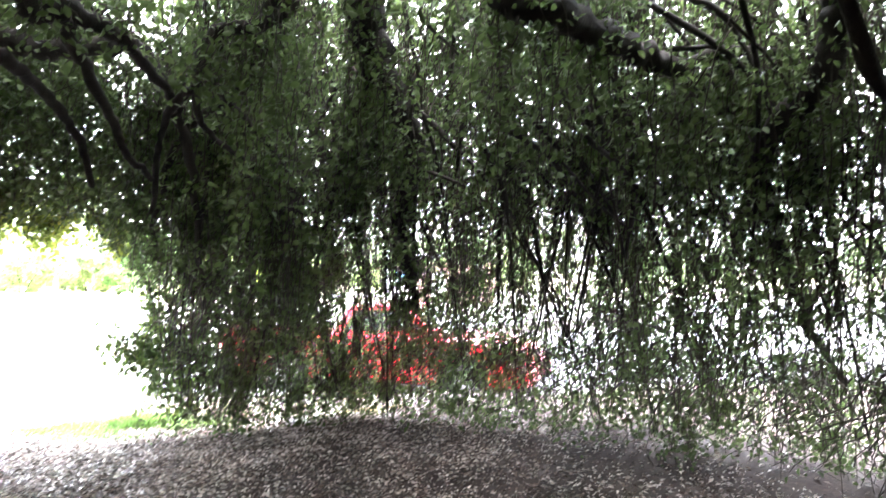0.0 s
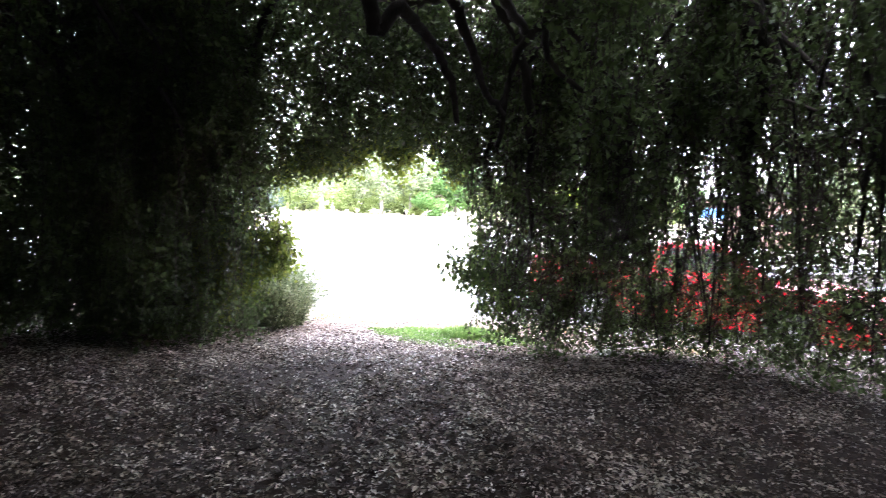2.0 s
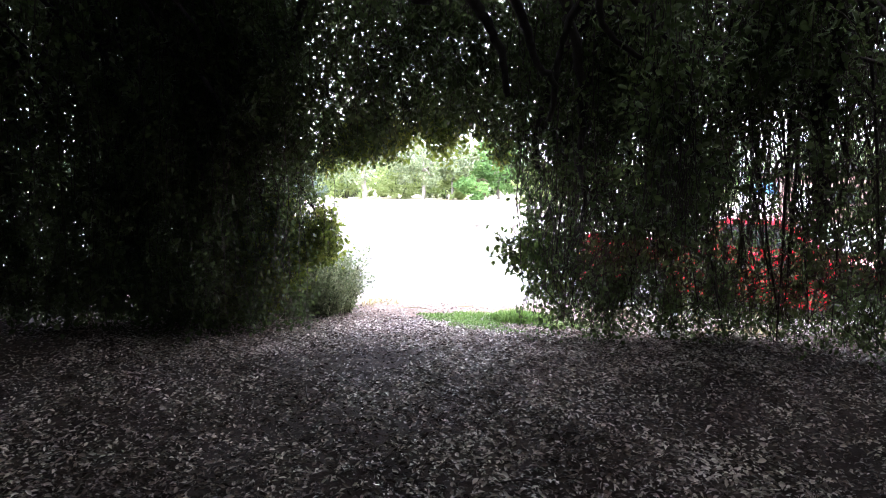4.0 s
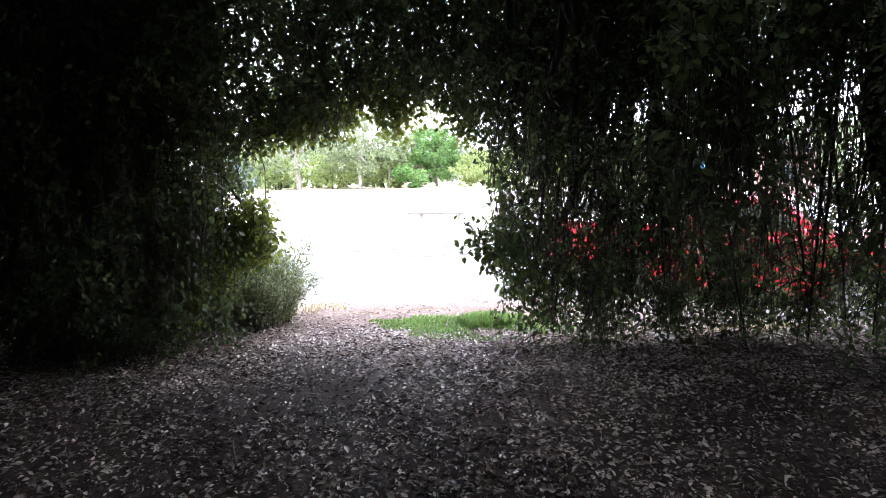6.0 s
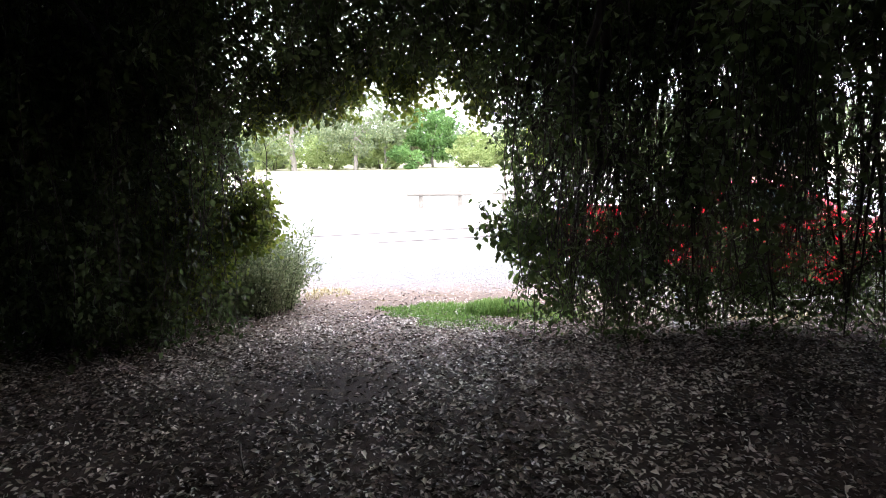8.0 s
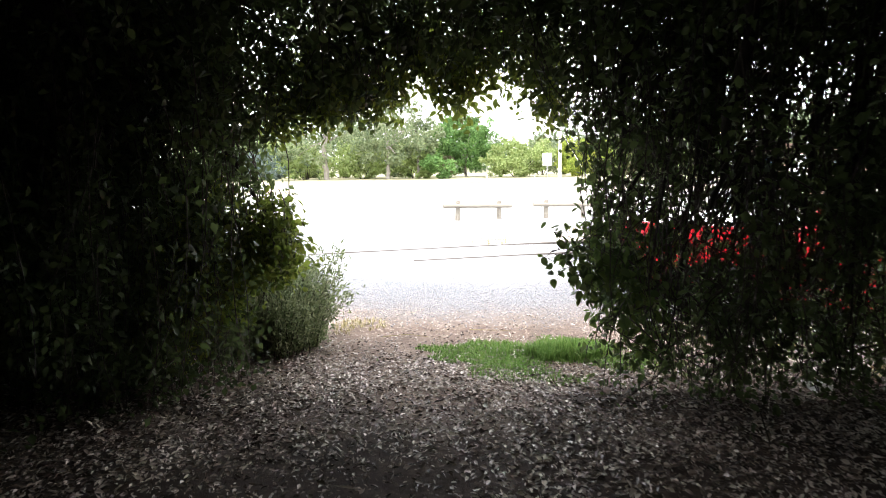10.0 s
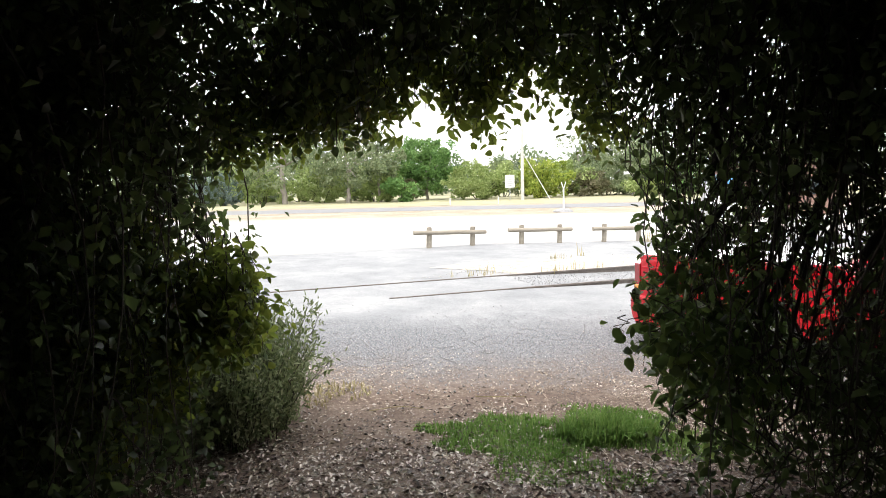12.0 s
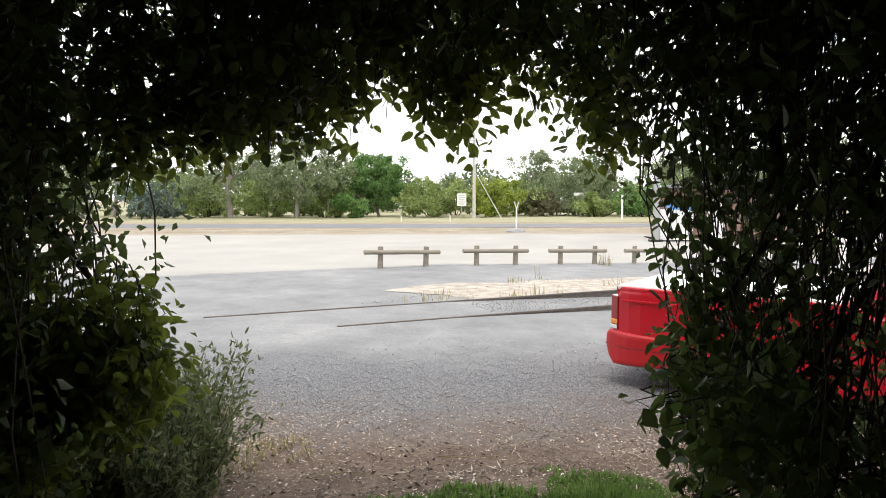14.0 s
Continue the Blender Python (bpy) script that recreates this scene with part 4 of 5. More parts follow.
# ---- leaf litter, grass and small things on the floor of the shelter ----
def litter(n, x0, x1, y0, y1, size, seed, fine, soft=0.0):
    rng = np.random.default_rng(seed)
    x, y = rng.uniform(x0, x1, n), rng.uniform(y0, y1, n)
    bare = np.exp(-(((x + 2.4) / 0.9) ** 2 + ((y - 6.1) / 0.55) ** 2)) * 0.75
    fade = smoothstep(y, 8.9, 10.6) * 0.9
    edge_fade = smoothstep(np.maximum(np.abs(x - (x0 + x1) / 2) / ((x1 - x0) / 2), np.abs(y - (y0 + y1) / 2) / ((y1 - y0) / 2)), 0.6, 1.0) * soft
    fade = np.maximum(fade, edge_fade)
    path = 0.35 * np.exp(-((x + 2.0) / 0.45) ** 2) * smoothstep(y, 8.2, 9.4)
    p2 = np.stack([x, y, np.zeros(n)], 1)
    keep = rng.uniform(0, 1, n) > np.maximum(np.maximum(bare, fade), path) + 0.32 * (wave(p2, 2.4, 7) < -0.2)
    x, y = x[keep], y[keep]
    n = len(x)
    pos = np.stack([x, y, ground_z(x, y) + rng.uniform(0.001, 0.024, n)], 1)
    a = rng.uniform(0, 6.28, n)
    axis = np.stack([np.cos(a), np.sin(a), rng.normal(0, 0.3, n)], 1)
    face = np.array([0, 0, 1.0]) + rng.normal(0, 0.65, (n, 3))
    L = rng.uniform(0.6, 1.35, n) * size
    me = leaf_mesh("leaf_litter", pos, axis, face, L, L * rng.uniform(0.3, 0.55, n), M_LITTER, fine, 0.28, 0.12)
    return me


tagged(part("leaf_litter", litter(115000, -7.0, 4.4, 1.2, 10.6, 0.037, 91, False, 0.6), kind="stuff"), "dry brown fallen leaves lying thick on the earth", "leaves", "", "stuff")
tagged(part("leaf_litter", litter(36000, -5.0, 2.8, 1.6, 10.0, 0.043, 92, True, 1.0), kind="stuff"), "curled grey-brown fallen leaves over the litter", "leaves", "", "stuff")
tagged(part("leaf_litter", litter(26000, -9.6, 5.6, -5.6, 8.6, 0.05, 93, False, 0.3), kind="stuff"), "thin dry brown leaf litter under the crown", "leaves", "", "stuff")


def mulch(n, seed):
    """Small slivers of bark, straw and broken leaf."""
    rng = np.random.default_rng(seed)
    x, y = rng.uniform(-5.5, 2.5, n), rng.normal(9.5, 1.4, n)
    edge = y + 0.9 * wave(np.stack([x, y, np.zeros(n)], 1), 1.5, seed) + 0.25 * x
    keep = (y > 5.6) & (rng.uniform(0, 1, n) > 0.97 * np.maximum(smoothstep(edge, 9.7, 12.0), 0.75 * (wave(np.stack([x, y, np.zeros(n)], 1), 2.6, 9) < -0.05) + 0.2 * smoothstep(x, -2.0, -0.8)))
    x, y = x[keep], y[keep]
    n = len(x)
    a = rng.uniform(0, 6.28, n)
    axis = np.stack([np.cos(a), np.sin(a), rng.normal(0, 0.15, n)], 1)
    L = rng.uniform(0.009, 0.036, n) * np.where(rng.uniform(0, 1, n) < 0.012, 4.5, 1)
    pos = np.stack([x, y, ground_z(x, y) + rng.uniform(0.002, 0.012, n)], 1)
    return leaf_mesh("mulch", pos, axis, np.array([0, 0, 1.0]) + rng.normal(0, 0.3, (n, 3)), L, np.minimum(L * rng.uniform(0.1, 0.5, n), 0.014), M_MULCH, False, 0.1, 0.0)


tagged(part("mulch", mulch(120000, 95), kind="stuff"), "fine tan bark chips and broken straw on the earth", "mulch", "", "stuff")


def grass(name, cx, cy, rx, ry, n, h, mat, label, seed, lean=0.35, wide=0.006, z=None, angle=0.0):
    """Blades as tapered bent strips."""
    rng = np.random.default_rng(seed)
    r, a = np.sqrt(rng.uniform(0, 1, n)), rng.uniform(0, 6.28, n)
    dx, dy = r * rx * np.cos(a), r * ry * np.sin(a)
    x, y = cx + dx * math.cos(angle) - dy * math.sin(angle), cy + dx * math.sin(angle) + dy * math.cos(angle)
    ok = wave(np.stack([x, y, np.zeros(n)], 1), 6.0, seed) > -0.35 + 1.3 * np.clip(r - 0.45, 0, 1)
    x, y, r = x[ok], y[ok], r[ok]
    n = len(x)
    gz = ground_z(x, y) if z is None else np.full(n, z)
    base = np.stack([x, y, gz - 0.004], 1)
    t = rng.uniform(0, 6.28, n)
    d = np.stack([np.cos(t), np.sin(t), np.zeros(n)], 1)
    s = np.stack([-np.sin(t), np.cos(t), np.zeros(n)], 1) * wide * rng.uniform(0.6, 1.3, (n, 1))
    H = (h * rng.uniform(0.45, 1.25, n) * (1.1 - 0.45 * r))[:, None]
    k = np.abs(rng.normal(0, lean, (n, 1)))
    mid = base + d * H * k * 0.35 + np.array([0, 0, 0.6]) * H
    tip = base + d * H * k + np.array([0, 0, 1.0]) * H * (1 - 0.3 * k)
    v = np.stack([base - s, base + s, mid + s * 0.75, mid - s * 0.75, tip], 1).reshape(-1, 3)
    o = np.arange(n)[:, None] * 5
    f = np.concatenate([o + np.array([0, 1, 2]), o + np.array([0, 2, 3]), o + np.array([3, 2, 4])], 0)
    return tagged(part(name, mesh_of(name, v, f, mat), kind="stuff"), label, "grass", "", "stuff")


grass("grass_patch", -1.15, 9.35, 1.05, 0.62, 9000, 0.075, M_BLADE, "fresh green grass growing at the edge of the leaf litter", 101, 0.6)
grass("grass_patch", -0.75, 9.2, 0.42, 0.3, 3600, 0.17, M_BLADE, "thick tuft of taller fresh green grass", 102, 0.5)
grass("grass_patch", -1.15, 8.75, 0.85, 0.5, 3200, 0.055, M_BLADE, "thin low green grass among fallen leaves", 103, 0.7)
grass("grass_patch", -0.1, 8.9, 0.4, 0.4, 900, 0.08, M_BLADE, "thin green grass under the hanging branches", 107, 0.7)
grass("grass_patch", -2.35, 8.95, 0.25, 0.14, 350, 0.04, M_BLADE, "small patch of low green weeds on bare earth", 104, 0.7)
grass("dry_grass", -3.0, 10.3, 0.5, 0.4, 420, 0.08, M_STRAW, "dry yellow grass at the foot of the shrub", 105, 0.8)
grass("dry_grass", 1.5, 10.3, 1.8, 0.7, 1600, 0.09, M_STRAW, "dry straw and weeds behind the hanging branches", 106, 0.9)


grass("dry_grass", 2.0, 8.5, 0.75, 0.4, 1500, 0.07, M_STRAW, "pale dry straw heaped behind the hanging branches", 108, 1.0)


def twig_on_ground(points, r, seed, mat=M_TWIG, label="thin dry brown twig lying on the leaf litter"):
    pts = [(x, y, float(ground_z(x, y)) + z) for x, y, z in points]
    ob = part("twig", limb_mesh(pts, r, r * 0.5, 0.1, 10, 6, mat, seed))
    return tagged(ob, label, "twig", "twigs on the ground")


twig_on_ground([(-2.35, 5.3, 0.02), (-2.28, 5.12, 0.04), (-2.2, 4.95, 0.02)], 0.008, 1)
twig_on_ground([(-2.75, 5.3, 0.02), (-2.72, 5.15, 0.03), (-2.74, 5.0, 0.02)], 0.006, 2)
twig_on_ground([(-1.7, 10.2, 0.02), (-1.5, 10.15, 0.03), (-1.25, 10.2, 0.02)], 0.004, 3, M_STRAW, "pale dry straw stalk lying on bare earth")
twig_on_ground([(-2.6, 9.8, 0.02), (-2.35, 9.9, 0.03), (-2.1, 9.85, 0.02)], 0.004, 4, M_STRAW, "pale dry straw stalk lying on bare earth")
twig_on_ground([(-0.7, 3.6, 0.02), (-0.5, 3.7, 0.03), (-0.35, 3.66, 0.02)], 0.006, 5)

bm = bmesh.new()
bmesh.ops.create_grid(bm, x_segments=5, y_segments=4, size=0.5)
for v in bm.verts:
    v.co = Vector((v.co.x * 0.24, v.co.y * 0.15, 0.02 + 0.012 * math.sin(v.co.x * 7) + 0.01 * math.cos(v.co.y * 9)))
bmesh.ops.solidify(bm, geom=bm.faces[:], thickness=0.003)
paper = tagged(part("paper_scrap", bm, M_PAPER), "crumpled white scrap of paper on the leaf litter", "litter")
paper.matrix_basis = pose(1.02, 8.05, float(ground_z(1.02, 8.05)) + 0.035, 16, 4, 12)


# ---- single leaves that lie on top of the litter ----
rng = np.random.default_rng(401)
fallen = [one_leaf(0.042, 0.02, 20 + k, M_LITTER) for k in range(5)]
bed = scene.objects["leaf_litter"]
for k in range(260):
    x, y = rng.uniform(-3.0, 0.8), rng.uniform(2.6, 9.4)
    ob = part("leaf", fallen[k % 5], None, bed)
    ob.matrix_basis = pose(x, y, float(ground_z(x, y)) + 0.024, rng.uniform(-14, 14), rng.uniform(-14, 14), rng.uniform(0, 360))


# ---- railway track let into the car park ----
def rail(p0, length, label):
    """A flat-bottomed rail: foot, web and rounded head."""
    r = thing("rail", p0[0], p0[1], PARK - 0.05, label, "rail", "rails of the disused track")
    r.matrix_basis = pose(p0[0], p0[1], PARK - 0.038, 0, -0.03, math.degrees(math.atan2(RAIL_DIR[1], RAIL_DIR[0])))
    bm = bmesh.new()
    box(bm, 0, -0.06, -0.13, length, 0.06, -0.11)
    box(bm, 0, -0.012, -0.11, length, 0.012, 0.02)
    part("web", bm, M_STEEL, r)
    part("head", boxed(0, -0.033, 0.018, length, 0.033, 0.055, 0.008), M_STEEL, r, "worn brown steel head")
    return r


A0 = np.array([-6.2, 16.3])
rail(A0 + RAIL_DIR * 0.8, 33.0, "rusty brown steel rail partly sunk in asphalt")
rail(A0 - RAIL_NRM * 1.667 + RAIL_DIR * 2.7, 34.0, "rusty brown steel rail partly sunk in asphalt")
c0 = A0 + RAIL_DIR * 5.6 - RAIL_NRM * 0.83
rng = np.random.default_rng(7)
n = 6000
along, across = rng.uniform(0, 18, n), rng.uniform(-0.78, 0.78, n)
st = c0 + along[:, None] * RAIL_DIR + across[:, None] * RAIL_NRM
v, f = [], []
base = np.array([[1, 0, 0], [0, 1, 0], [-1, 0, 0], [0, -1, 0], [0, 0, 1], [0, 0, -1]], float)
tri = np.array([[0, 1, 4], [1, 2, 4], [2, 3, 4], [3, 0, 4], [1, 0, 5], [2, 1, 5], [3, 2, 5], [0, 3, 5]])
sz = rng.uniform(0.006, 0.016, (n, 1, 1)) * (1 + 0.3 * rng.standard_normal((n, 6, 1)))
vv = base[None] * sz + np.concatenate([st, ground_z(st[:, 0], st[:, 1])[:, None] + 0.008], 1)[:, None]
tagged(part("ballast", mesh_of("ballast", vv.reshape(-1, 3), (np.arange(n)[:, None, None] * 6 + tri).reshape(-1, 3), M_STONE), kind="stuff"), "loose grey stone ballast between the rails", "stones", "", "stuff")
n = 21000
x, y = rng.uniform(-6.0, 3.5, n), rng.normal(11.9, 0.9, n)
x, y = x[y > 10.3], y[y > 10.3]
n = len(x)
sz = rng.uniform(0.1, 1, (n, 1, 1)) ** 3 * 0.01 + 0.003
sz = sz * (1 + 0.3 * rng.standard_normal((n, 6, 1)))
vv = base[None] * sz + np.stack([x, y, ground_z(x, y) + 0.004], 1)[:, None]
tagged(part("gravel_stones", mesh_of("gravel_stones", vv.reshape(-1, 3), (np.arange(n)[:, None, None] * 6 + tri).reshape(-1, 3), M_STONE), kind="stuff"), "loose grey gravel stones on the asphalt edge", "stones", "", "stuff")
n = 380
a, c_ = rng.uniform(0, 9, n), rng.uniform(0.2, 3.2, n)
st = A0 + (3.4 + a[:, None] + c_[:, None] * 0.3) * RAIL_DIR + np.minimum(c_, 0.35 + a * 0.5)[:, None] * RAIL_NRM
sz = rng.uniform(0.004, 0.016, (n, 1, 1)) * (1 + 0.3 * rng.standard_normal((n, 6, 1)))
vv = base[None] * sz + np.concatenate([st, ground_z(st[:, 0], st[:, 1])[:, None] + 0.014], 1)[:, None]
tagged(part("pebbles", mesh_of("pebbles", vv.reshape(-1, 3), (np.arange(n)[:, None, None] * 6 + tri).reshape(-1, 3), M_PALE), kind="stuff"), "pale pebbles strewn over the dry verge", "stones", "", "stuff")
th = math.atan2(RAIL_DIR[1], RAIL_DIR[0])
for q, (a, b) in enumerate([(5.2, 0.25), (6.4, 0.1), (7.6, 0.3), (8.6, -1.5), (9.4, 0.2), (8.2, 2.6), (10.6, 1.6), (12.0, 0.3)]):
    c = A0 + RAIL_DIR * a + RAIL_NRM * b
    grass("dry_grass", c[0], c[1], 0.8, 0.2, 70, 0.2 if q % 2 else 0.3, M_STRAW, "tuft of tall dry yellow grass beside the rail", 120 + q, 0.5, 0.006, None, th)


# ---- timber barrier ----
def barrier(x, y, length, rz, label):
    """Two squat posts and a round log rail."""
    b = thing("log_barrier", x, y, float(ground_z(x, y)), label, "barrier", "log barriers along the car park", rz=rz)
    b.matrix_basis = pose(x, y, float(ground_z(x, y)), 0, 1.7, rz)
    for px in (-length * 0.28, length * 0.33):
        bm = cylinder(0.085, 0.08, 0.66, 12, Matrix.Translation((px, 0, 0.27)))
        for v in bm.verts:
            if v.co.z > 0.5:
                v.co.z += 0.03 * (1 - ((v.co.x - px) / 0.08) ** 2)
        part("post", bm, M_TIMBER, b)
    n = 14
    p = np.stack([np.linspace(-length / 2, length / 2, n), np.full(n, -0.09), 0.46 + 0.002 * np.sin(np.arange(n))], 1)
    rr = np.full(n, 0.068)
    v, f = tubes(p[None], rr[None], 10)
    me = mesh_of("rail", v, f, M_TIMBER, True)
    part("log", me, None, b, "weathered round log")
    for e in (-length / 2, length / 2):
        part("end_grain", cylinder(0.068, 0.066, 0.012, 10, Matrix.Translation((e, -0.09, 0.46)) @ Matrix.Rotation(math.pi / 2, 4, "Y")), M_TIMBER, b)
    return b


ROW_DEG = 22.8
for i in range(7):
    x, y = -2.24 + 2.94 * i, 24.9 + 1.235 * i
    barrier(x, y, 2.35 if i else 2.4, ROW_DEG, "weathered grey pine log barrier on two posts" if i != 2 else "weathered grey log barrier with dry weeds at its post")
grass("dry_grass", 4.6, 27.3, 0.3, 0.2, 40, 0.5, M_STRAW, "tall dry weeds at the foot of a barrier post", 140, 0.3, 0.012)
grass("dry_grass", 1.2, 22.5, 0.3, 0.2, 22, 0.45, M_STRAW, "tall dry weeds beside the car park", 141, 0.3, 0.012)


# ---- red utility truck ----
def prism(profile, y0, y1, bevel=0.02):
    bm = bmesh.new()
    a = [bm.verts.new((x, y0, z)) for x, z in profile]
    b = [bm.verts.new((x, y1, z)) for x, z in profile]
    k = len(profile)
    bm.faces.new(a[::-1])
    bm.faces.new(b)
    for i in range(k):
        bm.faces.new((a[i], a[(i + 1) % k], b[(i + 1) % k], b[i]))
    bmesh.ops.recalc_face_normals(bm, faces=bm.faces)
    if bevel:
        long_edges = [e for e in bm.edges if abs(e.verts[0].co.y - e.verts[1].co.y) < 1e-6]
        bmesh.ops.bevel(bm, geom=long_edges, offset=bevel, segments=3, affect="EDGES", profile=0.6)
    return bm


def arc(cx, cz, r, n=10):
    return [(cx + r * math.cos(math.pi - math.pi * i / n), cz + r * math.sin(math.pi * i / n)) for i in range(n + 1)]


def rounded_tail(bm):
    """Draws the rear corners in, as pressed steel is."""
    for cut in (0.1, 0.2, 0.32):
        bmesh.ops.bisect_plane(bm, geom=bm.verts[:] + bm.edges[:] + bm.faces[:], plane_co=(cut, 0, 0), plane_no=(1, 0, 0))
    for v in bm.verts:
        k = 0.95 * max(0.0, 0.32 - v.co.x) ** 2
        v.co.y += k if v.co.y < 0.91 else -k
    return bm


def ute(x, y, rz):
    """Tail at x = 0, nose at x = 5.2; the near side is y = 0 and the body runs to y = 1.82."""
    u = thing("utility_truck", x, y, PARK, "bright red utility truck with a white tray cover on asphalt", "truck", rz=rz)
    u.matrix_basis = pose(x, y, PARK, 0, 0, rz) @ Matrix.Diagonal((1.06, 1, 1, 1))
    lower = [(0.02, 0.42), (0.0, 0.62), (0.05, 0.98), (0.1, 1.06), (2.05, 1.06), (2.15, 1.0), (3.45, 0.98), (3.7, 0.98), (4.6, 0.9), (5.0, 0.8), (5.12, 0.66), (5.14, 0.36), (4.62, 0.28)]
    lower += arc(4.25, 0.3, 0.37)[::-1] + [(3.8, 0.26), (1.75, 0.26)] + arc(1.35, 0.3, 0.37)[::-1] + [(0.9, 0.32)]
    part("body", rounded_tail(prism(lower, 0.0, 1.82, 0.045)), M_RED, u)
    cab = [(2.1, 1.0), (2.3, 1.4), (2.42, 1.46), (3.1, 1.47), (3.3, 1.42), (3.95, 0.99)]
    bm = prism(cab, 0.1, 1.72, 0.05)
    for v in bm.verts:
        k = max(0, (v.co.z - 1.0)) * 0.28
        v.co.y += k if v.co.y < 0.9 else -k
    part("cab", bm, M_RED, u)
    for side in (0, 1):
        yy, ex = (0.085, -1) if side == 0 else (1.735, 1)
        bm = bmesh.new()
        lean = lambda z: (0.28 * (z - 1.0)) * (1 if side == 0 else -1)
        win = [(2.32, 1.06), (2.46, 1.38), (3.08, 1.4), (3.25, 1.36), (3.68, 1.06)]
        vs = [bm.verts.new((a, yy + lean(c) , c)) for a, c in win]
        bm.faces.new(vs)
        bmesh.ops.solidify(bm, geom=bm.faces[:], thickness=0.006)
        part("side_window", bm, M_GLASS, u, "dark tinted side window")
        part("window_frame", boxed(2.95, yy - 0.006, 1.05, 3.0, yy + 0.004, 1.07, 0.002), M_TRIM, u)
        y0, y1 = (-0.012, 0.004) if side == 0 else (1.816, 1.832)
        part("swage_line", boxed(0.12, y0, 0.93, 2.0, y1, 0.955, 0.006), M_RED, u)
        part("side_strip", boxed(1.8, y0, 0.55, 3.75, y1, 0.6, 0.005), M_REDTRIM, u)
        part("door_seam", boxed(2.2, y0 + 0.007 * (1 - side), 0.34, 2.206, y1 - 0.007 * side, 1.0, 0.001), M_TRIM, u)
        part("door_seam", boxed(3.62, y0 + 0.007 * (1 - side), 0.34, 3.626, y1 - 0.007 * side, 0.98, 0.001), M_TRIM, u)
        part("door_handle", boxed(2.3, y0 - 0.01, 0.84, 2.46, y1 + 0.01, 0.87, 0.008), M_TRIM, u)
        ty0, ty1 = (-0.014, 0.11) if side == 0 else (1.71, 1.834)
        lamp = part("tail_lamp", rounded_tail(boxed(-0.016, ty0, 0.62, 0.075, ty1, 0.98, 0.012)), M_LENS_R, u, "tall red tail lamp")
        part("indicator", rounded_tail(boxed(-0.02, ty0 - 0.003, 0.675, 0.07, ty1 + 0.003, 0.73, 0.008)), M_LENS_A, lamp, "amber indicator lens")
        part("reversing_lamp", rounded_tail(boxed(-0.02, ty0 - 0.003, 0.625, 0.065, ty1 + 0.003, 0.67, 0.008)), M_LENS_W, lamp, "clear lens")
        part("headlight", boxed(4.92, ty0 - 0.002, 0.62, 5.13, ty1 + 0.25 * (1 - 2 * side), 0.76, 0.02), M_LENS_W, u, "clear headlight")
        mir = boxed(3.55, -0.2 if side == 0 else 1.84, 1.0, 3.68, -0.03 if side == 0 else 2.0, 1.12, 0.03)
        part("mirror", mir, M_RED, u)
    bm = bmesh.new()
    ws = [(3.34, 0.3, 1.4), (3.34, 1.52, 1.4), (3.95, 1.6, 1.02), (3.95, 0.22, 1.02)]
    bm.faces.new([bm.verts.new((a + 0.012, b, c + 0.012)) for a, b, c in ws])
    bmesh.ops.solidify(bm, geom=bm.faces[:], thickness=0.006)
    part("windscreen", bm, M_GLASS, u, "dark windscreen")
    bm = bmesh.new()
    rw = [(2.13, 0.25, 1.08), (2.13, 1.57, 1.08), (2.27, 1.5, 1.36), (2.27, 0.32, 1.36)]
    bm.faces.new([bm.verts.new((a - 0.012, b, c)) for a, b, c in rw])
    bmesh.ops.solidify(bm, geom=bm.faces[:], thickness=0.006)
    part("rear_window", bm, M_GLASS, u, "dark rear window")
    bump = prism([(-0.05, 0.32), (-0.09, 0.44), (-0.08, 0.56), (-0.03, 0.61), (0.0, 0.61), (0.95, 0.58), (0.93, 0.42), (0.62, 0.28), (0.02, 0.24)], -0.03, 1.85, 0.05)
    part("rear_bumper", rounded_tail(bump), M_REDTRIM, u, "red body-coloured rear bumper")
    part("bumper_groove", rounded_tail(boxed(-0.086, -0.034, 0.445, 0.85, 1.854, 0.45, 0.001)), M_TRIM, u)
    part("front_bumper", prism([(4.6, 0.24), (4.6, 0.5), (5.16, 0.54), (5.24, 0.46), (5.2, 0.28)], -0.02, 1.84, 0.03), M_REDTRIM, u)
    bm = bmesh.new()
    box(bm, 0.06, 0.05, 1.05, 2.02, 1.77, 1.1, 0.02)
    part("tray_cover", bm, M_TONNEAU, u, "taut white vinyl tray cover")
    part("bed_rail", rounded_tail(boxed(0.04, 0.003, 1.03, 2.05, 0.07, 1.085, 0.018)), M_RED, u)
    part("bed_rail", rounded_tail(boxed(0.04, 1.75, 1.03, 2.05, 1.817, 1.085, 0.018)), M_RED, u)
    part("tailgate", boxed(-0.012, 0.24, 0.62, 0.06, 1.58, 1.06, 0.02), M_RED, u)
    for wx in (1.35, 4.25):
        for wy, s in ((0.11, -1), (1.71, 1)):
            rot = Matrix.Translation((wx, wy, 0.315)) @ Matrix.Rotation(math.pi / 2, 4, "X")
            bm = cylinder(0.315, 0.315, 0.2, 28, rot)
            bmesh.ops.bevel(bm, geom=[e for e in bm.edges if len(e.link_faces) == 2 and e.calc_face_angle() > 1.0], offset=0.03, segments=2, affect="EDGES")
            w = part("wheel", bm, M_RUBBER, u, "black rubber tyre")
            rim = cylinder(0.2, 0.2, 0.03, 20, Matrix.Translation((wx, wy + s * 0.092, 0.315)) @ Matrix.Rotation(math.pi / 2, 4, "X"))
            part("rim", rim, M_ALLOY, w, "silver alloy rim")
    part("underbody", boxed(0.3, 0.25, 0.2, 4.9, 1.57, 0.34, 0.03), M_TRIM, u)
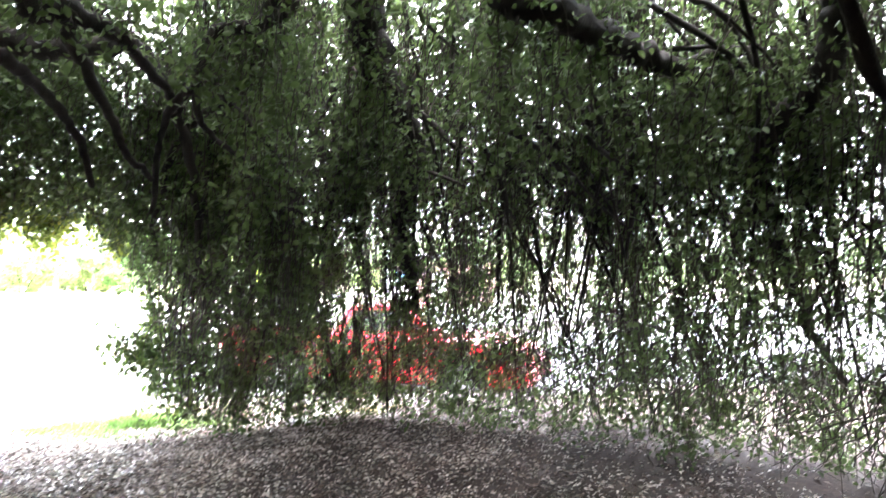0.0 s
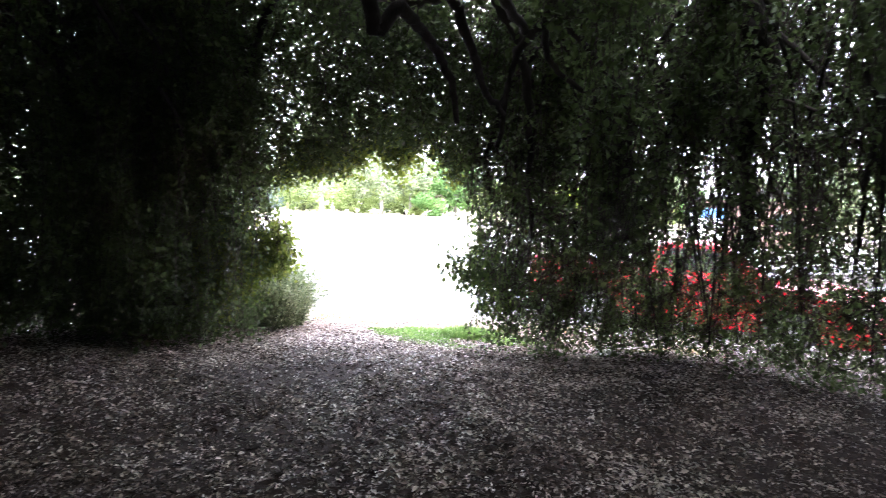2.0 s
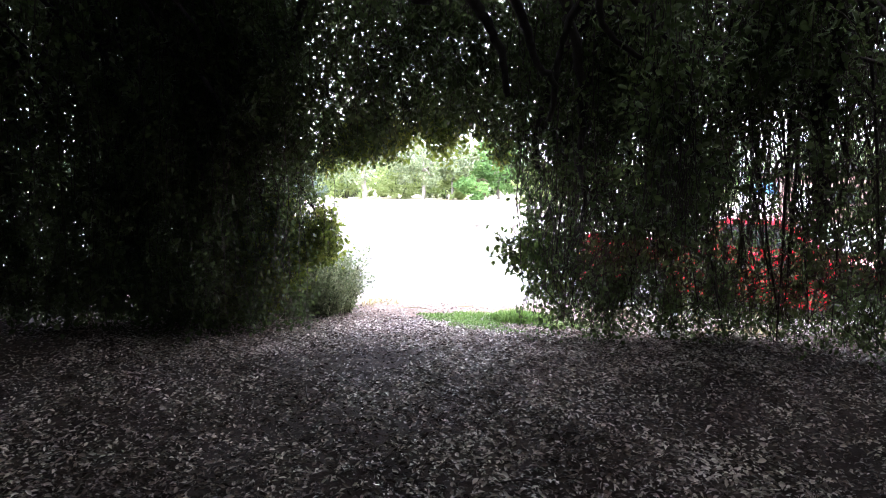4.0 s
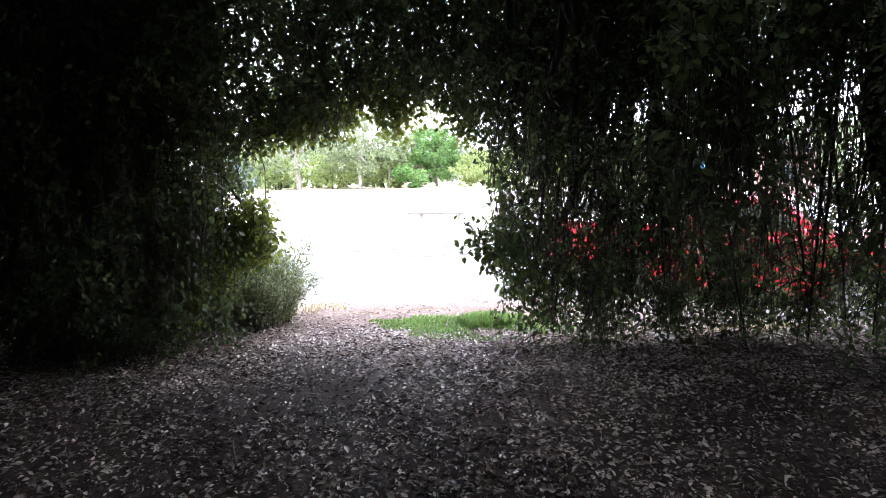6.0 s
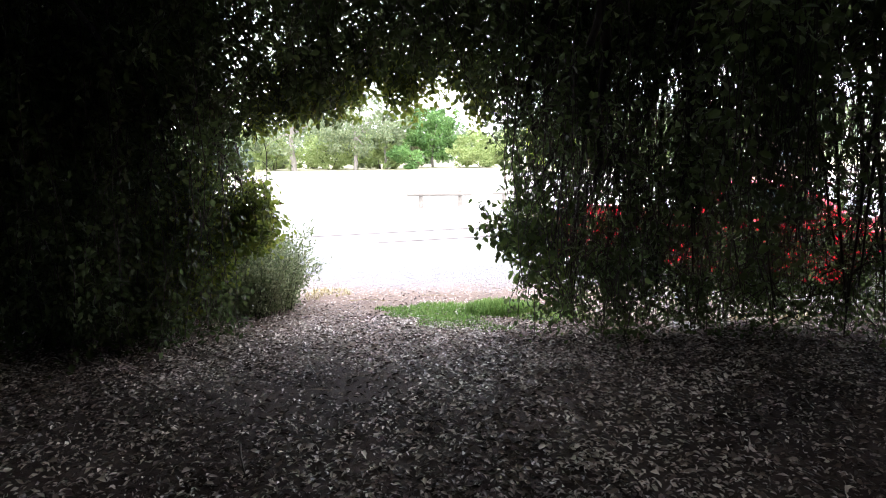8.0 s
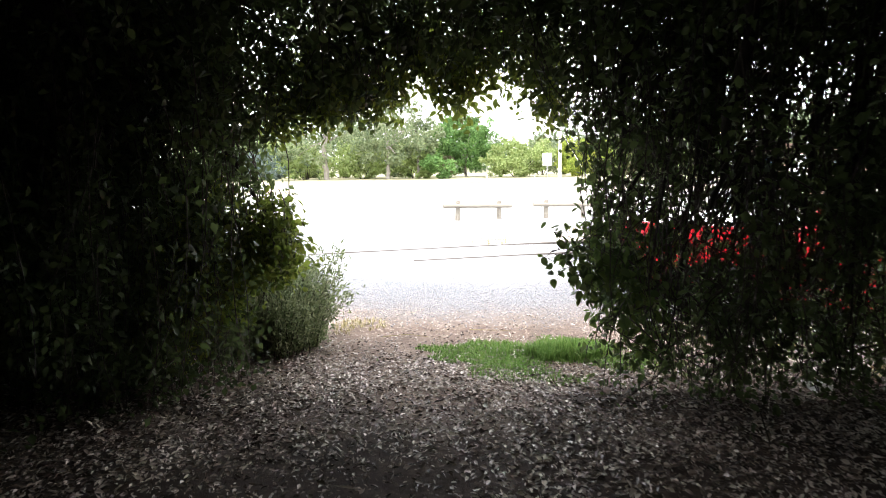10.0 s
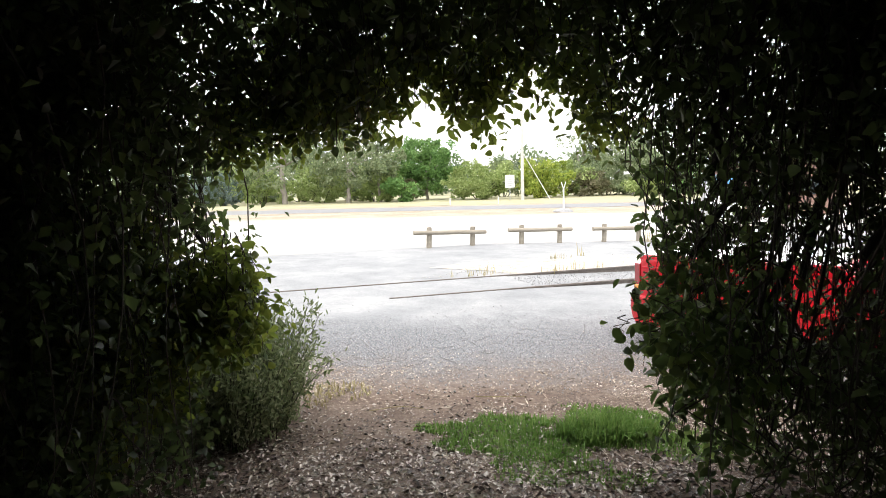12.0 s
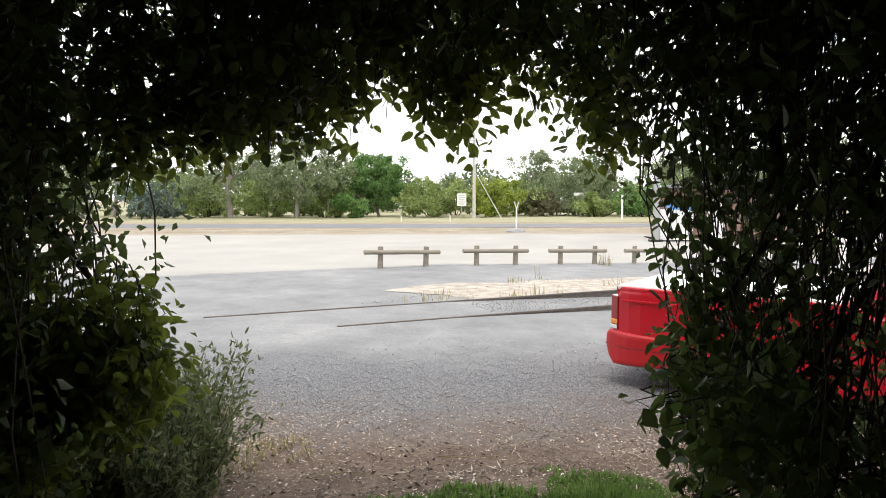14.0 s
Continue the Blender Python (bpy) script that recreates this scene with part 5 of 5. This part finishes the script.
    return u


ute(0.2, 12.2, -40.0)


# ---- signs, poles and the kiosk beyond the car park ----
pole = thing("power_pole", 4.83, 78.0, PARK, "tall grey wooden power pole with a stay wire", "pole")
part("shaft", cylinder(0.2, 0.14, 9.5, 14, Matrix.Translation((0, 0, 4.7))), M_POLE, pole)
part("cross_arm", boxed(-0.9, -0.06, 8.5, 0.9, 0.06, 8.62, 0.01), M_POLE, pole)
v, f = tubes(np.array([[(0, 0, 5.3), (1.6, 0.2, 2.6), (3.1, 0.4, 0.0)]]), np.full((1, 3), 0.045), 6)
part("stay", mesh_of("stay", v, f, M_WHITE), None, pole, "white sheathed stay wire")

sign = thing("road_sign", 3.3, 76.0, PARK, "white rectangular road sign on a thin steel post", "sign")
part("sign_post", cylinder(0.045, 0.045, 2.9, 8, Matrix.Translation((0, 0.03, 1.4))), M_GALV, sign)
face = part("panel", boxed(-0.5, -0.02, 1.4, 0.5, 0.0, 2.75, 0.004), M_WHITE, sign, "white panel")
for k, (w, zz) in enumerate([(0.34, 2.5), (0.38, 2.28), (0.3, 2.06), (0.36, 1.84), (0.26, 1.62)]):
    part("bar", boxed(-w, -0.026, zz - 0.04, w, -0.021, zz + 0.04, 0.001), M_GALV, face)

post = thing("marker_post", 4.6, 46.5, PARK, "white post with a forked top on a stone base", "post")
part("shaft", cylinder(0.055, 0.045, 1.5, 10, Matrix.Translation((0, 0, 0.75))), M_WHITE, post)
for s in (-1, 1):
    part("fork", cylinder(0.03, 0.03, 0.5, 8, Matrix.Translation((s * 0.07, 0, 1.68)) @ Matrix.Rotation(s * 0.3, 4, "Y")), M_WHITE, post)
bm = bmesh.new()
bmesh.ops.create_icosphere(bm, subdivisions=3, radius=0.5)
for v in bm.verts:
    v.co = Vector((v.co.x * 1.3, v.co.y, max(0, v.co.z) * 0.5)) * (1 + 0.12 * noise.noise(v.co * 3))
part("base", bm, M_STONE, post, "pale stone base")


def guide_post(x, y, h, w, label):
    g = thing("guide_post", x, y, PARK, label, "post", "white guide posts by the road")
    part("shaft", boxed(-w, -0.03, 0, w, 0.03, h, 0.01), M_WHITE, g)
    return g


guide_post(20.0, 73.5, 2.6, 0.1, "leaning white roadside guide post")
guide_post(-3.0, 66.0, 0.6, 0.05, "short white roadside guide post")
guide_post(1.5, 66.0, 0.6, 0.05, "short white roadside guide post")
street = thing("street_sign", 19.0, 86.0, PARK, "small white direction sign on a thin post", "sign")
part("sign_post", cylinder(0.05, 0.05, 3.0, 8, Matrix.Translation((0, 0, 1.5))), M_GALV, street)
part("panel", boxed(-1.1, -0.05, 2.6, 0.1, -0.03, 2.95, 0.004), M_WHITE, street, "white blade")

kiosk = thing("kiosk", 12.0, 38.5, PARK, "small brown board kiosk with a white door and dark roof", "building")
part("wall", boxed(0, 0, 0, 5.5, 3.4, 2.6, 0.02), M_BROWN, kiosk, "brown board wall")
part("roof", prism([(-0.4, 2.55), (-0.4, 2.66), (2.75, 3.3), (5.9, 2.66), (5.9, 2.55), (2.75, 3.15)], -0.4, 3.8, 0.01), M_TRIM, kiosk, "dark low gable roof")
part("door", boxed(1.2, -0.05, 0.02, 2.1, -0.01, 2.05, 0.01), M_WHITE, kiosk, "white door")
part("window", boxed(3.0, -0.05, 1.0, 4.4, -0.01, 1.9, 0.01), M_GLASS, kiosk)
for b in range(8):
    part("board", boxed(0.02, -0.012, 0.1 + 0.3 * b, 1.15, 0.0, 0.37 + 0.3 * b, 0.004), M_BROWN, kiosk)
box_ = thing("ice_freezer", 10.9, 37.2, PARK, "white upright cabinet with a blue top panel beside the kiosk", "cabinet")
part("body", boxed(-0.8, -0.4, 0.06, 0.85, 0.4, 1.55, 0.03), M_WHITE, box_)
part("top_panel", boxed(-0.2, -0.42, 1.55, 0.85, 0.38, 2.1, 0.02), M_BLUE, box_, "blue panel")
part("door_seam", boxed(0.0, -0.408, 0.1, 0.012, -0.398, 1.5, 0.001), M_TRIM, box_)
part("foot", boxed(-0.7, -0.3, 0, 0.75, 0.3, 0.06, 0.005), M_TRIM, box_)
pil = thing("pillar", 9.9, 36.8, PARK, "tall pale green square pillar at the kiosk", "pillar")
part("shaft", boxed(-0.12, -0.12, 0, 0.12, 0.12, 3.4, 0.01), M_GALV, pil)
part("foot", boxed(-0.3, -0.2, 0, 0.3, 0.2, 0.1, 0.01), M_TRIM, pil, "dark foot")


# ---- trees and bushes beyond the road ----
def green(name, a, b, c, tr=0.45):
    return leaf_material(name, [(0.2, a), (0.55, b), (0.9, c)], tr, 0.6, 0.35)


G_GUM = green("gum_leaf", (0.13, 0.17, 0.1), (0.25, 0.3, 0.175), (0.4, 0.43, 0.27), 0.5)
G_ROUND = green("round_tree_leaf", (0.08, 0.17, 0.055), (0.15, 0.29, 0.09), (0.26, 0.42, 0.14))
G_LIGHT = green("light_bush_leaf", (0.2, 0.27, 0.085), (0.34, 0.42, 0.16), (0.5, 0.56, 0.26))
G_YELL = green("yellow_bush_leaf", (0.19, 0.26, 0.045), (0.35, 0.42, 0.075), (0.54, 0.57, 0.12))
G_BLUE = green("blue_shrub_leaf", (0.095, 0.135, 0.135), (0.189, 0.243, 0.243), (0.324, 0.392, 0.392))
G_RUST = green("rust_shrub_leaf", (0.11, 0.1, 0.06), (0.19, 0.17, 0.105), (0.28, 0.26, 0.17))
G_FAR = green("far_leaf", (0.12, 0.165, 0.105), (0.2, 0.25, 0.165), (0.31, 0.35, 0.25), 0.4)


def crown_points(rng, centres, radii, per):
    """Leaf places on the outer part of several clumps."""
    n = len(centres)
    d = unit(rng.standard_normal((n, per, 3)))
    r = rng.uniform(0.5, 1.05, (n, per, 1)) ** 0.6
    return (centres[:, None] + d * r * radii[:, None, None] * np.array([1, 1, 0.8])).reshape(-1, 3)


def far_tree(name, x, y, h, w, stem, mat, label, seed, clumps=26, per=170, leaf=0.3, bark=None, category="tree", droop=0.0):
    """A tree: trunk, limbs and a crown of many leaf clumps from height stem to h, w wide."""
    rng = np.random.default_rng(seed)
    t = thing(name, x, y, PARK, label, category)
    c = np.stack([rng.normal(0, 0.3, clumps), rng.normal(0, 0.3, clumps), rng.uniform(0, 1, clumps)], 1)
    k = np.sqrt(np.clip(1 - (2 * c[:, 2] - 0.9) ** 2 * 0.8, 0.1, 1))
    c[:, 0] *= w * k
    c[:, 1] *= w * k
    c[:, 0] = np.clip(c[:, 0], -w / 2, w / 2)
    c[:, 2] = stem + (h - stem) * (0.08 + 0.86 * c[:, 2])
    rad = rng.uniform(0.13, 0.22, clumps) * w * (0.75 + 0.25 * k)
    rad = np.minimum(rad, np.maximum(0.2, c[:, 2] - stem * 0.6))
    if stem > 0.4:
        top = stem + (h - stem) * 0.55
        part("trunk", limb_mesh([(0, 0, -0.1), (0.05 * h * rng.normal(), 0, top * 0.5), (0.04 * h * rng.normal(), 0, top)], 0.028 * h, 0.012 * h, 0.05, 14, 9, bark or M_GUM, seed), None, t)
        for i in range(5):
            e = c[rng.integers(0, clumps)]
            z0 = rng.uniform(0.5, 0.95) * top
            part("limb", limb_mesh([(0, 0, z0), (e[0] * 0.5, e[1] * 0.5, (z0 + e[2]) / 2 + 0.2), tuple(e)], 0.011 * h, 0.004 * h, 0.05, 10, 6, bark or M_GUM, seed + i), None, t)
    else:
        for i in range(6):
            e = c[rng.integers(0, clumps)]
            part("stem", limb_mesh([(e[0] * 0.15, e[1] * 0.15, -0.05), (e[0] * 0.5, e[1] * 0.5, e[2] * 0.55), tuple(e)], 0.014 * h, 0.005 * h, 0.05, 8, 6, M_BARK, seed + i), None, t)
    sub = rng.integers(0, clumps, clumps * 4)                       # smaller tufts break up the outline
    c = np.concatenate([c, c[sub] + unit(rng.standard_normal((len(sub), 3))) * rad[sub, None] * np.array([1, 1, 0.8])])
    rad = np.concatenate([rad * 0.9, rad[sub] * rng.uniform(0.25, 0.5, len(sub))])
    pos = crown_points(rng, c, rad, int(per * 0.25))
    pos = pos[pos[:, 2] > 0.03]
    n = len(pos)
    L = rng.uniform(0.6, 1.4, n) * leaf * 0.95
    me = leaf_mesh("crown", pos, rng.standard_normal((n, 3)) + np.array([0, 0, -droop]), rng.standard_normal((n, 3)) + np.array([0, 0, 0.6]), L, L * 0.6, mat, False, 0.2, 0.1)
    part("crown", me, None, t, "", "stuff")
    return t


far_tree("shrub", -31.0, 80.0, 3.4, 6.5, 0.2, G_BLUE, "wide blue-grey shrub beyond the road", 201, 26, 200, 0.3, category="shrub")
far_tree("gum_tree", -38.0, 86.0, 10.5, 9, 1.6, G_GUM, "tall gum tree with a dark trunk", 202, droop=0.8)
far_tree("gum_tree", -22.5, 80.5, 12.5, 10.5, 2.0, G_GUM, "tall grey-green gum tree with a thick pale trunk", 203, 34, 190, droop=0.9)
far_tree("gum_tree", -15.2, 81.0, 9.0, 8.0, 2.0, G_GUM, "grey-green gum tree with a bare lower trunk", 204, 30, 190, droop=0.8)
far_tree("gum_tree", -11.6, 82.0, 6.8, 4.6, 2.6, G_GUM, "slender grey-green tree with a thin trunk", 205, 22, 160)
far_tree("bush", -26.0, 84.0, 3.6, 6.0, 0.1, G_LIGHT, "light green bush under the gum trees", 206, 22, 200, 0.28, category="bush")
far_tree("bush", -19.0, 84.5, 3.8, 6.0, 0.1, G_LIGHT, "light green bush under the gum trees", 207, 22, 200, 0.28, category="bush")
far_tree("bush", -12.5, 83.5, 3.3, 5.0, 0.1, G_LIGHT, "light green bush under the gum trees", 208, 22, 200, 0.28, category="bush")
far_tree("bush", -8.8, 79.5, 2.6, 3.6, 0.1, G_ROUND, "low green bush at the edge of the grass", 209, 18, 180, 0.26, category="bush")
far_tree("round_tree", -6.3, 88.0, 7.4, 7.6, 0.8, G_ROUND, "dense round bright green tree", 210, 44, 240, 0.34)
far_tree("shrub", -8.2, 85.0, 2.6, 2.0, 0.1, G_RUST, "small rust-red shrub beside the round tree", 211, 12, 160, 0.24, category="shrub")
far_tree("bush", 0.2, 84.0, 4.6, 6.6, 0.1, G_LIGHT, "rounded light green bush", 212, 34, 240, 0.28, category="bush")
far_tree("bush", 7.6, 84.5, 4.6, 5.8, 0.1, G_YELL, "yellow-green flowering bush behind the pole", 213, 30, 240, 0.28, category="bush")
far_tree("gum_tree", 15.0, 98.0, 9.0, 6.5, 2.4, G_GUM, "grey-green gum tree above the bushes", 214, 24, 180)
far_tree("gum_tree", 20.5, 92.0, 6.6, 11.0, 0.8, G_GUM, "broad grey-green tree beyond the road", 215, 36, 220)
far_tree("bush", 13.8, 88.0, 3.0, 4.4, 0.1, G_RUST, "dull reddish-green bush beyond the road", 216, 22, 200, 0.28, category="bush")
far_tree("bush", 20.0, 84.5, 2.6, 4.6, 0.1, G_LIGHT, "low light green bush beyond the road", 217, 20, 200, 0.26, category="bush")
far_tree("bush", 26.5, 85.0, 3.8, 7.0, 0.1, G_ROUND, "dark green bush beyond the road", 218, 24, 200, 0.3, category="bush")
far_tree("gum_tree", 31.0, 88.0, 7.2, 8.0, 1.5, G_GUM, "grey-green tree beyond the road", 219, 26, 190)
far_tree("gum_tree", 40.0, 86.0, 8.5, 9.0, 1.8, G_GUM, "grey-green tree beyond the road", 220, 26, 190)
far_tree("gum_tree", 52.0, 88.0, 9.5, 10.0, 1.8, G_GUM, "grey-green tree beyond the road", 221, 26, 190)
far_tree("gum_tree", -48.0, 84.0, 10.5, 10.0, 2.2, G_GUM, "grey-green tree beyond the road", 222, 26, 190)
far_tree("gum_tree", -60.0, 86.0, 9.5, 10.0, 2.2, G_GUM, "grey-green tree beyond the road", 223, 26, 190)

for k, (x, y, h, w, m) in enumerate([(-44, 90, 4.2, 9, G_GUM), (-34, 92, 4.6, 9, G_LIGHT), (-29, 93, 5.0, 8, G_GUM), (-23.5, 92, 4.4, 8, G_LIGHT), (-17.5, 93, 4.8, 8, G_GUM), (-13, 94, 4.4, 7, G_LIGHT), (3.8, 95, 4.6, 7, G_GUM), (11.5, 92, 4.4, 7, G_LIGHT), (17.5, 93, 4.2, 8, G_GUM), (24, 94, 4.8, 8, G_GUM), (33, 95, 4.6, 9, G_LIGHT), (44, 95, 4.6, 10, G_GUM)]):
    far_tree("bush", x, y, h, w, 0.1, m, "tangled grey-green thicket behind the trees" if m is G_GUM else "tangled light green thicket behind the trees", 230 + k, 24, 170, 0.34, category="bush")

rng = np.random.default_rng(300)
nt_ = 100
cx = rng.uniform(-160, 190, nt_)
cy = rng.uniform(112, 160, nt_)
ch = rng.uniform(7, 12.5, nt_) * (0.72 + 0.28 * (np.abs(cx + 6) > 22)) * cy / 130
allp = []
for i in range(nt_):
    m = 10
    c = np.stack([cx[i] + rng.normal(0, 2.4, m), cy[i] + rng.normal(0, 2.2, m), PARK + ch[i] * rng.uniform(0.08, 0.85, m)], 1)
    allp.append(crown_points(rng, c, np.full(m, ch[i] * 0.18), 40))
pos = np.concatenate(allp)
pos = pos[pos[:, 2] > PARK]
L = rng.uniform(0.7, 1.5, len(pos))
tagged(part("far_woods", leaf_mesh("far_woods", pos, rng.standard_normal(pos.shape), rng.standard_normal(pos.shape) + np.array([0, 0, 0.5]), L, L * 0.6, G_FAR, False), kind="stuff"), "hazy grey-green woods in the distance", "trees", "", "stuff")
